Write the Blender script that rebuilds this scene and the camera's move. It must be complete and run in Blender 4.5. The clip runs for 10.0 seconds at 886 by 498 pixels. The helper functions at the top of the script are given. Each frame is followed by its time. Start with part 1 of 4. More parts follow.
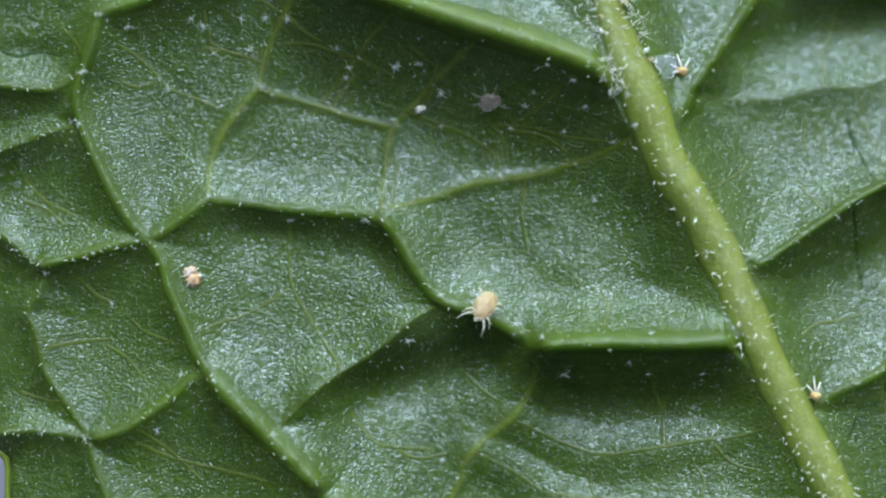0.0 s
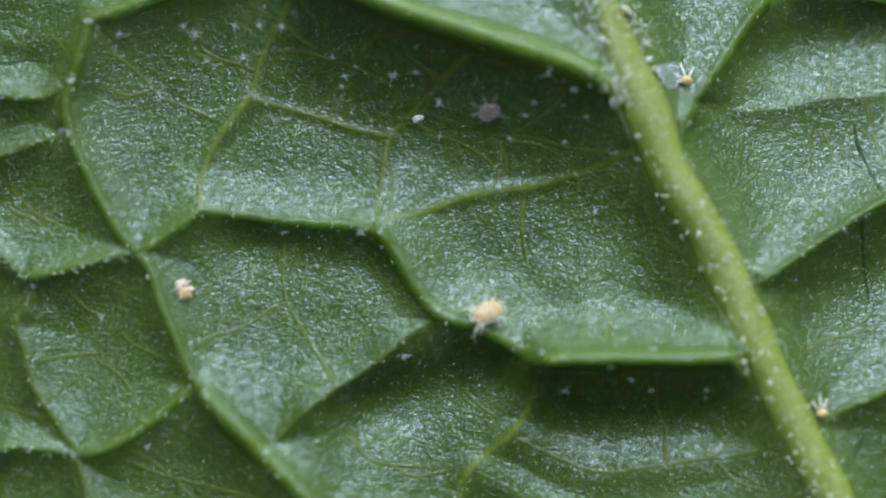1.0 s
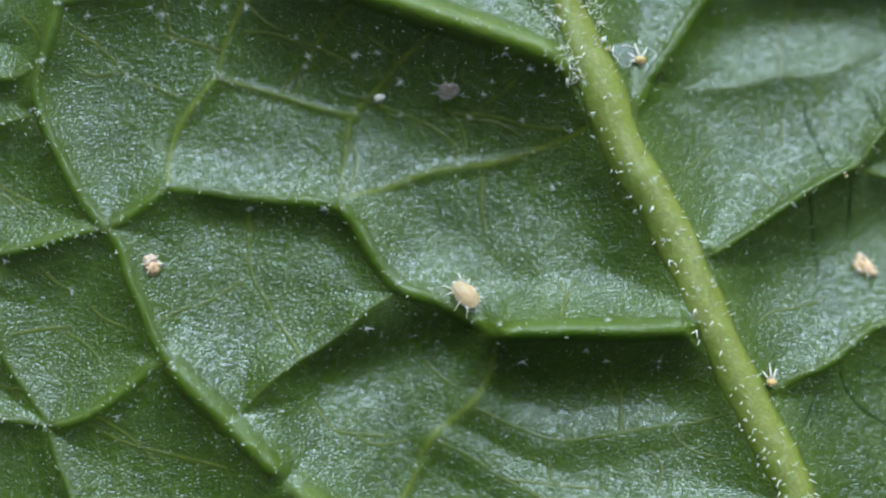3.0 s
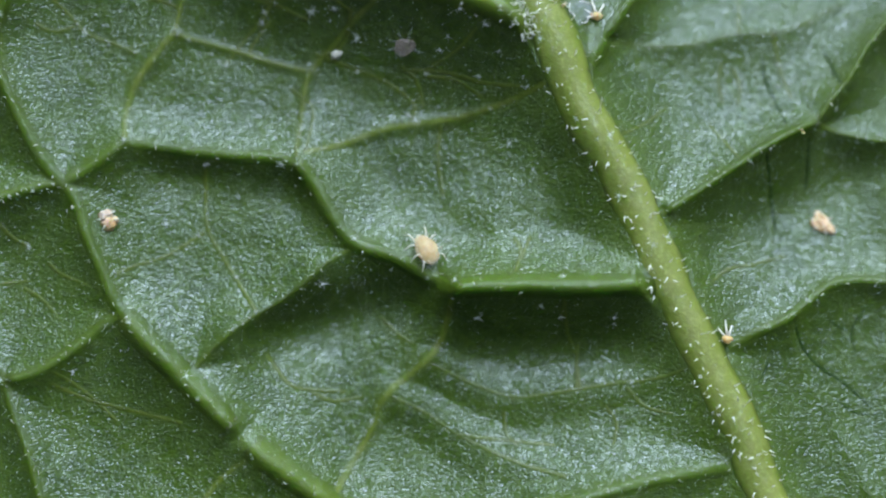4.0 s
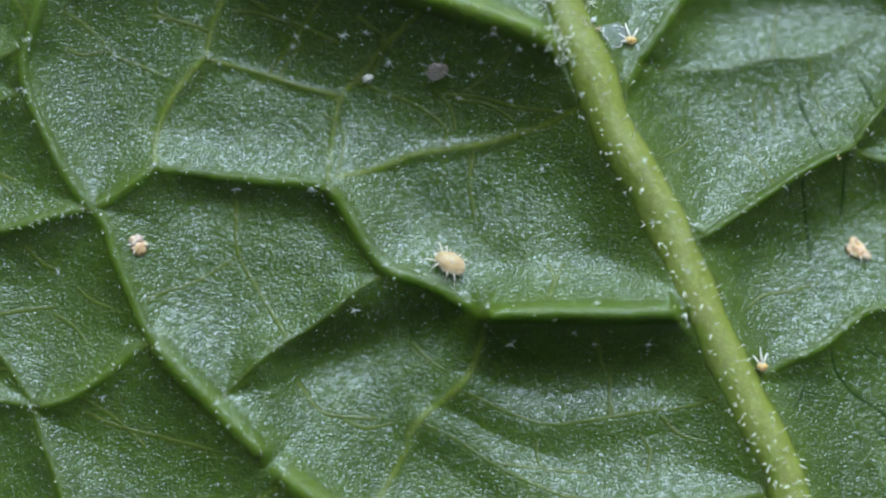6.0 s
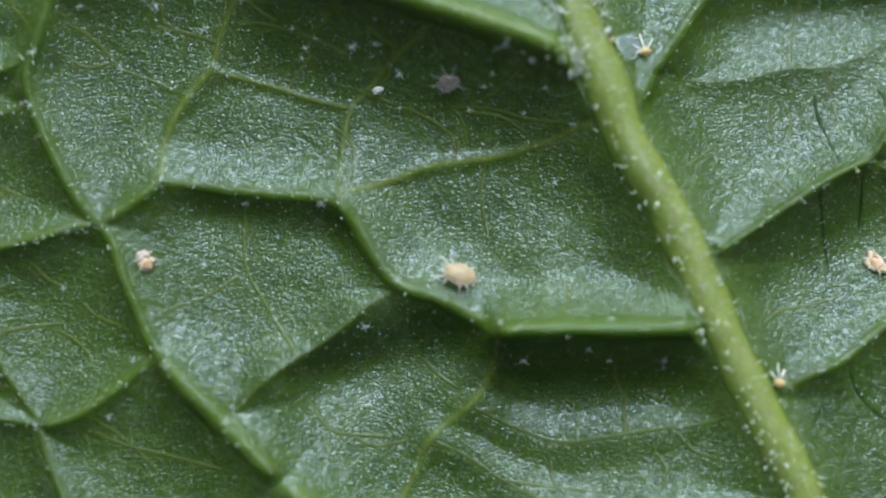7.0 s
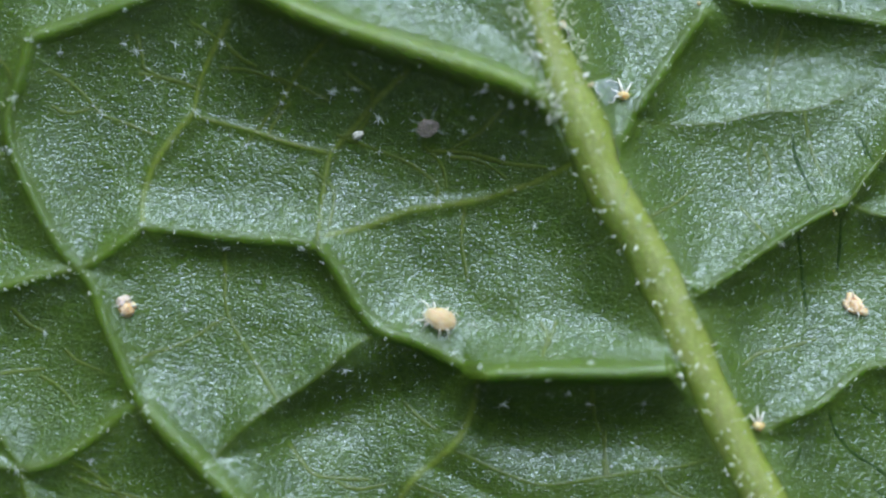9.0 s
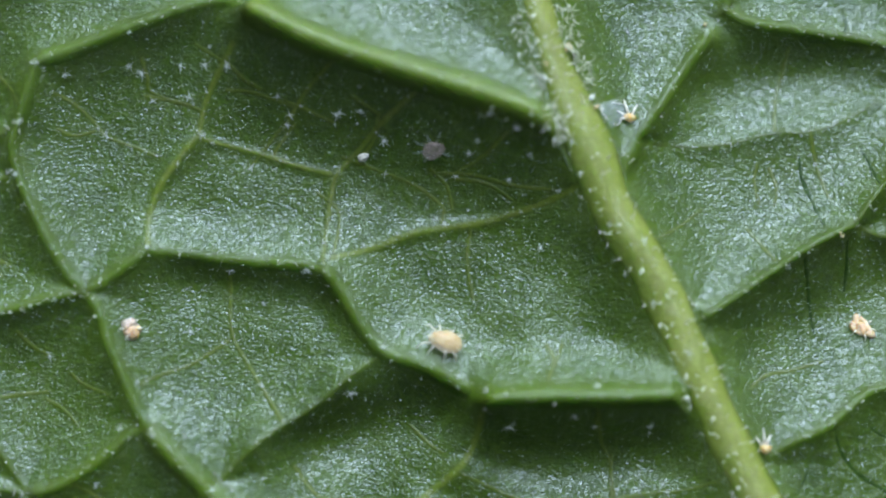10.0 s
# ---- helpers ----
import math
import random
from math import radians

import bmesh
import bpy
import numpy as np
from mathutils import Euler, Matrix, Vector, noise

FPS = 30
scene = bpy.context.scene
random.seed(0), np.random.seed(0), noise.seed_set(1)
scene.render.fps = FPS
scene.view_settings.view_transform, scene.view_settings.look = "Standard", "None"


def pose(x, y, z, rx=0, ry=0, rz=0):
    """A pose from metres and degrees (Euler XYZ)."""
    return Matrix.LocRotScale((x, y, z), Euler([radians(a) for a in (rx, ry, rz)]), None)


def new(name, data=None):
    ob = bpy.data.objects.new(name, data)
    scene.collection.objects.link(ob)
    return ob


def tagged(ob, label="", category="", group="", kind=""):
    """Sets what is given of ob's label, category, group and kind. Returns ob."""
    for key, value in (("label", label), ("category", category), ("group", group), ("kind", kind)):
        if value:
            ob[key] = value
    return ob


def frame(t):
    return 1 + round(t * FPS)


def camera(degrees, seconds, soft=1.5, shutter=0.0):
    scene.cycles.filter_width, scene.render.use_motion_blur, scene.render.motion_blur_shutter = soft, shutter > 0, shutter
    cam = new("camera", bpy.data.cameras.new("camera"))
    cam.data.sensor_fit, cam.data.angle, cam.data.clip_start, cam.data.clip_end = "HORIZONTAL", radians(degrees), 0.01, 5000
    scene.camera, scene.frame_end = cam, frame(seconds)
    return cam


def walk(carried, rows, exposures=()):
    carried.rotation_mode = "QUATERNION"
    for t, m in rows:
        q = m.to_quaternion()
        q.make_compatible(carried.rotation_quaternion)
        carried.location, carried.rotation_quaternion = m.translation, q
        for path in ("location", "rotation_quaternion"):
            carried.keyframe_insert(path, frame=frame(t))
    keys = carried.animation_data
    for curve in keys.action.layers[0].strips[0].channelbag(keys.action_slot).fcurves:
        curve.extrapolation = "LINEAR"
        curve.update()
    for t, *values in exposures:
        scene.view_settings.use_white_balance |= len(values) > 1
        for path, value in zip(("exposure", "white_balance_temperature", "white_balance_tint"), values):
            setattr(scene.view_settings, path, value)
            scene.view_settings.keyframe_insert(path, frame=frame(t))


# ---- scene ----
MM = 0.001
cam = camera(30, 10.0, soft=2.2)
cam.data.dof.use_dof = True
cam.data.dof.focus_distance = 22.25 * MM
cam.data.dof.aperture_fstop = 34
walk(cam, [
    (0, pose(-0.6489 * MM, -0.0884 * MM, 22.4884 * MM, 0.432, -0.241, -0.044)),
    (0.5, pose(-0.6559 * MM, -0.0201 * MM, 22.1949 * MM, 0.505, -0.216, 0.005)),
    (1, pose(-0.6243 * MM, 0.0756 * MM, 21.9797 * MM, 0.462, -0.263, 0.078)),
    (1.5, pose(-0.6499 * MM, 0.0725 * MM, 22.0690 * MM, 0.373, -0.364, 0.060)),
    (2, pose(-0.6133 * MM, 0.0952 * MM, 22.1388 * MM, 0.344, -0.469, 0.048)),
    (2.5, pose(-0.5712 * MM, 0.0214 * MM, 22.0467 * MM, 0.223, -0.525, 0.022)),
    (3, pose(-0.2824 * MM, -0.1024 * MM, 22.6114 * MM, 0.047, -0.731, -0.077)),
    (3.2, pose(0.0077 * MM, -0.2495 * MM, 22.5810 * MM, -0.021, -0.662, -0.132)),
    (4.3, pose(0.5786 * MM, -0.6524 * MM, 22.6272 * MM, -0.171, 0.040, 0.136)),
    (4.5, pose(0.5808 * MM, -0.5262 * MM, 22.5846 * MM, -0.187, 0.113, 0.142)),
    (5, pose(0.5274 * MM, -0.3287 * MM, 22.5670 * MM, -0.162, 0.217, 0.094)),
    (5.5, pose(0.4073 * MM, -0.2445 * MM, 22.4762 * MM, -0.169, 0.257, 0.080)),
    (5.7, pose(0.3657 * MM, -0.2753 * MM, 22.4993 * MM, -0.139, 0.243, 0.167)),
    (6.8, pose(-0.0351 * MM, -0.1282 * MM, 22.0990 * MM, -0.257, 0.149, 0.084)),
    (7, pose(0.0609 * MM, -0.0237 * MM, 22.0746 * MM, -0.285, 0.130, 0.017)),
    (7.5, pose(0.1215 * MM, 0.2082 * MM, 22.2919 * MM, -0.305, 0.054, -0.015)),
    (8, pose(0.2147 * MM, 0.0945 * MM, 22.1617 * MM, -0.202, 0.069, -0.008)),
    (8.5, pose(0.3001 * MM, 0.2613 * MM, 22.1144 * MM, -0.159, 0.054, -0.078)),
    (9, pose(0.3083 * MM, 0.4734 * MM, 22.1502 * MM, -0.056, 0.079, -0.175)),
    (9.5, pose(0.3209 * MM, 0.6124 * MM, 22.1802 * MM, 0.045, 0.179, -0.187)),
    (10, pose(0.2869 * MM, 0.7248 * MM, 22.1095 * MM, 0.068, 0.217, -0.227)),
], exposures=[(0, 0.15), (1, 0.11), (2.5, 0.08), (5, 0.05), (7.4, 0.03), (8, 0.15), (9, 0.19), (10, 0.21)])

# ---- light: soft daylight from beyond the upper edge of the leaf ----
SUN_ELEV, SUN_AZ = 35.0, 10.0
world = bpy.data.worlds.new("sky")
scene.world = world
world.use_nodes = True
wn = world.node_tree.nodes
sky = wn.new("ShaderNodeTexSky")
sky.sky_type = "NISHITA"
sky.sun_disc = False
sky.sun_elevation = radians(SUN_ELEV)
sky.sun_rotation = radians(SUN_AZ)
wn["Background"].inputs["Strength"].default_value = 0.030
world.node_tree.links.new(sky.outputs[0], wn["Background"].inputs["Color"])
sun = new("sun", bpy.data.lights.new("sun", "SUN"))
sun.data.energy = 8.8
sun.data.angle = radians(55)
sun.data.color = (0.635, 0.80, 1.08)
sun.matrix_world = pose(0, 0, 0.1, -(90 - SUN_ELEV), 0, -SUN_AZ)


# ---- materials ----
def nodes_of(name):
    m = bpy.data.materials.new(name)
    m.use_nodes = True
    return m, m.node_tree, m.node_tree.nodes["Principled BSDF"]


def add(tree, kind, **values):
    n = tree.nodes.new(kind)
    for k, v in values.items():
        n.inputs[k].default_value = v
    return n


def noise_tex(tree, coord, per_mm, detail=3.0, rough=0.55, squash=None):
    n = add(tree, "ShaderNodeTexNoise", Scale=per_mm / MM, Detail=detail, Roughness=rough)
    if squash:
        mp = tree.nodes.new("ShaderNodeMapping")
        mp.inputs["Scale"].default_value = squash
        tree.links.new(coord, mp.inputs["Vector"])
        coord = mp.outputs[0]
    tree.links.new(coord, n.inputs["Vector"])
    return n.outputs["Fac"]


def ramp(tree, fac, *stops):
    r = tree.nodes.new("ShaderNodeValToRGB")
    while len(r.color_ramp.elements) < len(stops):
        r.color_ramp.elements.new(0.5)
    for e, (p, c) in zip(r.color_ramp.elements, stops):
        e.position, e.color = p, (*c, 1)
    tree.links.new(fac, r.inputs[0])
    return r.outputs[0]


def mix(tree, fac, a, b, how="MIX"):
    m = tree.nodes.new("ShaderNodeMix")
    m.data_type, m.blend_type = "RGBA", how
    for sock, v in ((m.inputs["Factor"], fac), (m.inputs["A"], a), (m.inputs["B"], b)):
        if isinstance(v, (int, float)):
            sock.default_value = v
        elif isinstance(v, tuple):
            sock.default_value = (*v, 1)
        else:
            tree.links.new(v, sock)
    return m.outputs["Result"]


def bump(tree, height, mm, strength=1.0, under=None):
    b = add(tree, "ShaderNodeBump", Strength=strength, Distance=mm * MM)
    tree.links.new(height, b.inputs["Height"])
    if under is not None:
        tree.links.new(under, b.inputs["Normal"])
    return b.outputs[0]


def flecks(t, co, per_mm):
    """Tiny uneven grains of the skin, with plain gaps between."""
    grain = ramp(t, noise_tex(t, co, per_mm, 2.5, 0.6), (0.53, (0, 0, 0)), (0.62, (0.5,) * 3), (0.74, (1, 1, 1)))
    return mix(t, 1.0, grain, ramp(t, noise_tex(t, co, 5, 2), (0.32, (0.25,) * 3), (0.62, (1, 1, 1))), "MULTIPLY")


def domes(t, co, per_mm, stretch):
    """Rounded skin cells standing side by side, each one bulging by its own amount."""
    mp = t.nodes.new("ShaderNodeMapping")
    mp.inputs["Scale"].default_value = stretch
    mp.inputs["Rotation"].default_value = (0, 0, 0.35)
    t.links.new(co, mp.inputs["Vector"])
    vo = add(t, "ShaderNodeTexVoronoi", Scale=per_mm / MM)
    vo.feature = "SMOOTH_F1"
    vo.inputs["Smoothness"].default_value = 0.35
    t.links.new(mp.outputs[0], vo.inputs["Vector"])
    cap = ramp(t, vo.outputs["Distance"], (0.0, (1, 1, 1)), (0.35, (0.72,) * 3), (0.75, (0, 0, 0)))
    return mix(t, 1.0, cap, ramp(t, vo.outputs["Color"], (0.2, (0.35,) * 3), (0.9, (1, 1, 1))), "MULTIPLY")


def waxy(t, p, co, under, relief, gloss):
    """The thin glossy skin over leaf and veins, pebbled by its cells."""
    p.inputs["IOR"].default_value = 1.5
    wax = ramp(t, noise_tex(t, co, 13, 3.0, 0.6, (0.7, 1.3, 1)), (0.37, (0.03,) * 3), (0.46, (0.75,) * 3), (0.62, (1, 1, 1)))
    t.links.new(mix(t, 1.0, wax, (gloss,) * 3, "MULTIPLY"), p.inputs["Coat Weight"])
    p.inputs["Specular IOR Level"].default_value = 0.12
    p.inputs["Coat IOR"].default_value = 1.6
    p.inputs["Coat Roughness"].default_value = 0.13
    c0 = bump(t, noise_tex(t, co, 8, 3.0, 0.6, (0.75, 1.25, 1)), 0.004 * relief, 1.0, under)
    c1 = bump(t, domes(t, co, 23, (0.85, 1.15, 1)), 0.0180 * relief, 1.0, c0)
    c2 = bump(t, flecks(t, co, 34), 0.0145 * relief, 1.0, c1)
    t.links.new(c2, p.inputs["Coat Normal"])


def areoles(t, co):
    """The finest net of veins, bent out of its straight lines: 1 on the lines, 0 in the meshes."""
    warp = add(t, "ShaderNodeTexNoise", Scale=2.2 / MM, Detail=2.0)
    t.links.new(co, warp.inputs["Vector"])
    sc = t.nodes.new("ShaderNodeVectorMath")
    sc.operation = "MULTIPLY_ADD"
    sc.inputs[1].default_value = (0.35 * MM,) * 3
    t.links.new(warp.outputs["Color"], sc.inputs[0])
    t.links.new(co, sc.inputs[2])
    vo = add(t, "ShaderNodeTexVoronoi", Scale=2.3 / MM)
    vo.feature = "DISTANCE_TO_EDGE"
    t.links.new(sc.outputs[0], vo.inputs["Vector"])
    return ramp(t, vo.outputs["Distance"], (0.0, (1, 1, 1)), (0.055, (0.35,) * 3), (0.14, (0, 0, 0)))


def leaf_material():
    m, t, p = nodes_of("leaf_green")
    p.subsurface_method = "BURLEY"
    co = t.nodes.new("ShaderNodeTexCoord").outputs["Object"]
    at = t.nodes.new("ShaderNodeAttribute")
    at.attribute_name = "vein"
    blotch = noise_tex(t, co, 0.9, 4)
    col = ramp(t, blotch, (0.3, (0.0255, 0.049, 0.0024)), (0.7, (0.045, 0.076, 0.0046)))
    cells = noise_tex(t, co, 16, 2, 0.6)
    col = mix(t, ramp(t, cells, (0.42, (0, 0, 0)), (0.75, (0.8,) * 3)), col, (0.054, 0.088, 0.010))
    net = areoles(t, co)
    col = mix(t, mix(t, 0.75, (0, 0, 0), net), col, (0.054, 0.087, 0.006))
    col = mix(t, at.outputs["Fac"], col, (0.090, 0.135, 0.010))
    t.links.new(col, p.inputs["Base Color"])
    p.inputs["Roughness"].default_value = 0.39
    p.inputs["Subsurface Weight"].default_value = 0.35
    p.inputs["Subsurface Radius"].default_value = (0.6, 1.0, 0.25)
    p.inputs["Subsurface Scale"].default_value = 0.16 * MM
    n0 = bump(t, net, 0.006, 0.5)
    n1 = bump(t, noise_tex(t, co, 16, 3.0, 0.65, (0.9, 1.1, 1)), 0.015, 1.0, bump(t, flecks(t, co, 19), 0.009, 1.0, n0))
    t.links.new(n1, p.inputs["Normal"])
    waxy(t, p, co, n0, 1.0, 0.92)
    return m


def vein_material(name, gloss, depth):
    m, t, p = nodes_of(name)
    p.subsurface_method = "BURLEY"
    co = t.nodes.new("ShaderNodeTexCoord").outputs["Object"]
    at = t.nodes.new("ShaderNodeAttribute")
    at.attribute_name = "core"
    col = ramp(t, noise_tex(t, co, 3, 5, 0.65), (0.3, (0.140, 0.160, 0.026)), (0.7, (0.225, 0.240, 0.062)))
    spots = ramp(t, noise_tex(t, co, 18, 3), (0.52, (0, 0, 0)), (0.72, (0.8,) * 3))
    col = mix(t, spots, col, (0.33, 0.37, 0.09))
    # pale blotches: the rib's broken sheen mixed into its base colour
    pale_sheen = ramp(t, noise_tex(t, co, 4.5, 4, 0.7), (0.48, (0, 0, 0)), (0.70, (0.4,) * 3))
    col = mix(t, pale_sheen, col, (0.33, 0.37, 0.13))
    edge = ramp(t, noise_tex(t, co, 0.9, 4), (0.3, (0.034, 0.064, 0.003)), (0.7, (0.056, 0.096, 0.006)))
    patch = ramp(t, noise_tex(t, co, 7, 3), (0.25, (0.62,) * 3), (0.75, (1, 1, 1)))
    vivid = ramp(t, noise_tex(t, co, 2.5, 4), (0.3, (0.132, 0.180, 0.012)), (0.7, (0.200, 0.240, 0.034)))
    amount = mix(t, 1.0, at.outputs["Fac"], patch, "MULTIPLY")
    edge = mix(t, ramp(t, amount, (0.0, (0, 0, 0)), (0.42, (1, 1, 1))), edge, vivid)
    col = mix(t, ramp(t, amount, (0.35, (0, 0, 0)), (0.95, (1, 1, 1))), edge, col)
    t.links.new(col, p.inputs["Base Color"])
    p.inputs["Roughness"].default_value = 0.45
    p.inputs["Subsurface Weight"].default_value = 0.8
    p.inputs["Subsurface Radius"].default_value = (0.6, 1.0, 0.25)
    p.inputs["Subsurface Scale"].default_value = depth * MM
    n1 = bump(t, noise_tex(t, co, 9, 4, 0.7), 0.016, 0.9)
    t.links.new(n1, p.inputs["Normal"])
    waxy(t, p, co, n1, 0.8, gloss)
    return m


def plain_material(name, low, high, per_mm, rough=0.5, relief=0.0, sub=0.0, sub_mm=0.05, clear=0.0):
    m, t, p = nodes_of(name)
    co = t.nodes.new("ShaderNodeTexCoord").outputs["Object"]
    t.links.new(ramp(t, noise_tex(t, co, per_mm, 4), (0.32, low), (0.68, high)), p.inputs["Base Color"])
    p.inputs["Roughness"].default_value = rough
    if sub:
        p.inputs["Subsurface Weight"].default_value = sub
        p.inputs["Subsurface Radius"].default_value = (1.0, 0.7, 0.35)
        p.inputs["Subsurface Scale"].default_value = sub_mm * MM
    if relief:
        t.links.new(bump(t, noise_tex(t, co, per_mm * 3, 3), relief, 0.8), p.inputs["Normal"])
    if clear:
        mx = add(t, "ShaderNodeMixShader", Fac=clear)
        t.links.new(p.outputs[0], mx.inputs[1])
        t.links.new(t.nodes.new("ShaderNodeBsdfTransparent").outputs[0], mx.inputs[2])
        t.links.new(mx.outputs[0], t.nodes["Material Output"].inputs["Surface"])
    return m


def clear_material(name, colour, cover, rough=0.3):
    m, t, p = nodes_of(name)
    p.inputs["Base Color"].default_value = (*colour, 1)
    p.inputs["Roughness"].default_value = rough
    see = t.nodes.new("ShaderNodeBsdfTransparent")
    mx = t.nodes.new("ShaderNodeMixShader")
    co = t.nodes.new("ShaderNodeTexCoord").outputs["Object"]
    fac = ramp(t, noise_tex(t, co, 12, 3), (0.3, (cover * 0.5,) * 3), (0.7, (min(1, cover * 1.5),) * 3))
    t.links.new(fac, mx.inputs[0])
    t.links.new(see.outputs[0], mx.inputs[1])
    t.links.new(p.outputs[0], mx.inputs[2])
    t.links.new(mx.outputs[0], t.nodes["Material Output"].inputs["Surface"])
    return m


LEAF, VEIN, RIB = leaf_material(), vein_material("vein_green", 0.42, 0.2), vein_material("midrib_green", 0.70, 0.6)
# sunken veinlets: the shade in the groove is put into a darker green
GROOVE_SHADE = plain_material("groove_shade", (0.013, 0.030, 0.004), (0.028, 0.055, 0.007), 12, 0.55, 0.01)
GROOVE_SHADE.node_tree.nodes["Principled BSDF"].inputs["Specular IOR Level"].default_value = 0.08
STAR = clear_material("star_hair_glassy", (0.80, 0.82, 0.66), 0.40, 0.3)
HAIR = clear_material("hair_glassy", (0.86, 0.83, 0.62), 0.62, 0.3)
# pale colour standing in for the skin's small glints
SPECK = plain_material("glint_pale", (0.16, 0.24, 0.12), (0.50, 0.56, 0.40), 9, 0.3)
MITE = plain_material("mite_amber", (0.50, 0.335, 0.14), (0.66, 0.49, 0.26), 11, 0.5, 0.012, 0.9, 0.13, 0.34)
LEG = clear_material("mite_leg_glassy", (0.92, 0.84, 0.62), 0.56, 0.4)
PINK = plain_material("dried_pink", (0.56, 0.33, 0.13), (0.72, 0.49, 0.28), 14, 0.5, 0.012, 0.7, 0.08, 0.22)
TAN = plain_material("dried_tan", (0.52, 0.33, 0.15), (0.72, 0.53, 0.31), 10, 0.5, 0.012, 0.7, 0.08, 0.15)
YELLOW = plain_material("egg_yellow", (0.72, 0.45, 0.14), (0.82, 0.62, 0.30), 12, 0.45, 0.008, 0.8, 0.08, 0.38)
WHITE = plain_material("shell_white", (0.44, 0.32, 0.21), (0.62, 0.48, 0.34), 16, 0.55, 0.012, 0.6, 0.06, 0.15)
CHALK = plain_material("flake_white", (0.54, 0.50, 0.38), (0.80, 0.76, 0.62), 16, 0.55, 0.012, 0.6, 0.06, 0.15)
BROWN = clear_material("husk_brown", (0.38, 0.28, 0.23), 0.26, 0.5)
GLASS = clear_material("husk_leg_glassy", (0.80, 0.80, 0.76), 0.05, 0.4)
PALE = clear_material("egg_pearl", (0.86, 0.78, 0.60), 0.62, 0.4)
DARK = plain_material("speck_dark", (0.03, 0.025, 0.015), (0.09, 0.07, 0.04), 20, 0.5, 0.008)
SKIN = clear_material("shed_skin", (0.85, 0.88, 0.90), 0.06, 0.3)
GROUND = plain_material("grey_board", (0.34, 0.30, 0.31), (0.44, 0.40, 0.41), 0.6, 0.7, 0.03)


# ---- helpers of the scene: smooth fields on grids ----
class Field:
    """A grid of values over a rectangle in millimetres, read with a smooth cubic spline."""

    def __init__(self, x0, y0, step, values):
        self.x0, self.y0, self.step, self.v = x0, y0, step, values

    def __call__(self, x, y):
        x, y = np.asarray(x, float), np.asarray(y, float)
        u, w = (x - self.x0) / self.step, (y - self.y0) / self.step
        i, j = np.floor(u).astype(int), np.floor(w).astype(int)
        fu, fw = u - i, w - j

        def weights(f):
            return ((1 - f) ** 3 / 6, (3 * f**3 - 6 * f**2 + 4) / 6, (-3 * f**3 + 3 * f**2 + 3 * f + 1) / 6, f**3 / 6)

        ny, nx = self.v.shape
        out = np.zeros(np.broadcast(x, y).shape)
        for a, wa in enumerate(weights(fw)):
            jj = np.clip(j + a - 1, 0, ny - 1)
            for b, wb in enumerate(weights(fu)):
                out += wa * wb * self.v[jj, np.clip(i + b - 1, 0, nx - 1)]
        return out


rng = np.random.default_rng(7)


def noise_field(step, size=42.0, aspect=1.0):
    n = int(size / step) + 4
    k = Field(-size / 2, -size / 2, step, rng.uniform(-1, 1, (n, n)))
    return lambda x, y: k(np.asarray(x), np.asarray(y) * aspect)


# ---- the veins of the leaf: half width, height, rank, way in millimetres ----
VEINS = []


def vein(name, half, high, rank, *way):
    pts = [np.array(p, float) for p in way]
    pts = [2 * pts[0] - pts[1], *pts, 2 * pts[-1] - pts[-2]]
    line = []
    for a, b, c, d in zip(pts, pts[1:], pts[2:], pts[3:]):
        n = max(2, int(np.linalg.norm(c - b) / 0.03))
        for k in range(n):
            s = k / n
            line.append(0.5 * (2 * b + (c - a) * s + (2 * a - 5 * b + 4 * c - d) * s**2 + (3 * b - a - 3 * c + d) * s**3))
    line.append(pts[-2])
    VEINS.append((name, half, high, rank, np.array(line)))


vein("midrib", 0.315, 0.055, "major", (-4.2, 17.0), (-1.6, 11.5), (0.25, 7.2), (1.35, 4.3), (1.53, 3.78), (1.65, 3.34), (1.84, 2.82), (2.14, 2.12), (2.43, 1.29), (2.88, 0.55), (3.24, -0.18), (3.57, -0.91), (3.89, -1.64), (4.34, -2.53), (4.72, -3.28), (4.9, -3.86),
     (6.0, -6.2), (7.6, -10.0), (9.6, -15.0))
vein("side_vein", 0.170, 0.20, "major", (2.24, 1.85), (2.06, 2.09), (1.82, 2.31), (1.42, 2.5), (1.06, 2.65), (0.33, 2.9), (-0.39, 3.12), (-1.12, 3.36), (-1.7, 3.6), (-2.33, 3.94))
vein("side_vein", 0.092, 0.1, "major", (-2.35, 4.04), (-2.72, 4.06), (-3.17, 3.96), (-4.14, 3.61), (-4.74, 3.39), (-5.16, 3.27))
vein("side_vein", 0.084, 0.1, "major", (-5.18, 3.23), (-5.27, 2.92), (-5.38, 2.55), (-5.49, 2.17), (-5.43, 1.77), (-5.26, 1.37), (-5.04, 0.92), (-4.78, 0.48), (-4.55, 0.22), (-4.36, -0.04), (-4.21, -0.49), (-4.02, -0.92), (-3.83, -1.37), (-3.67, -1.6))
vein("side_vein", 0.138, 0.14, "major", (-3.67, -1.6), (-3.33, -1.96), (-2.96, -2.32), (-2.59, -2.68), (-2.22, -3.05))
vein("side_vein", 0.153, 0.15, "major", (-1.96, -3.32), (-1.52, -3.64), (-1.03, -3.99), (-0.39, -4.52))
vein("side_vein", 0.122, 0.23, "major", (3.70, -1.13), (2.94, -1.16), (2.51, -1.17), (1.78, -1.16), (1.05, -1.18), (0.73, -1.23))
vein("side_vein", 0.099, 0.115, "major", (0.73, -1.22), (0.34, -1.02), (-0.11, -0.78), (-0.59, -0.6), (-0.89, -0.26), (-1.15, 0.15), (-1.37, 0.47))
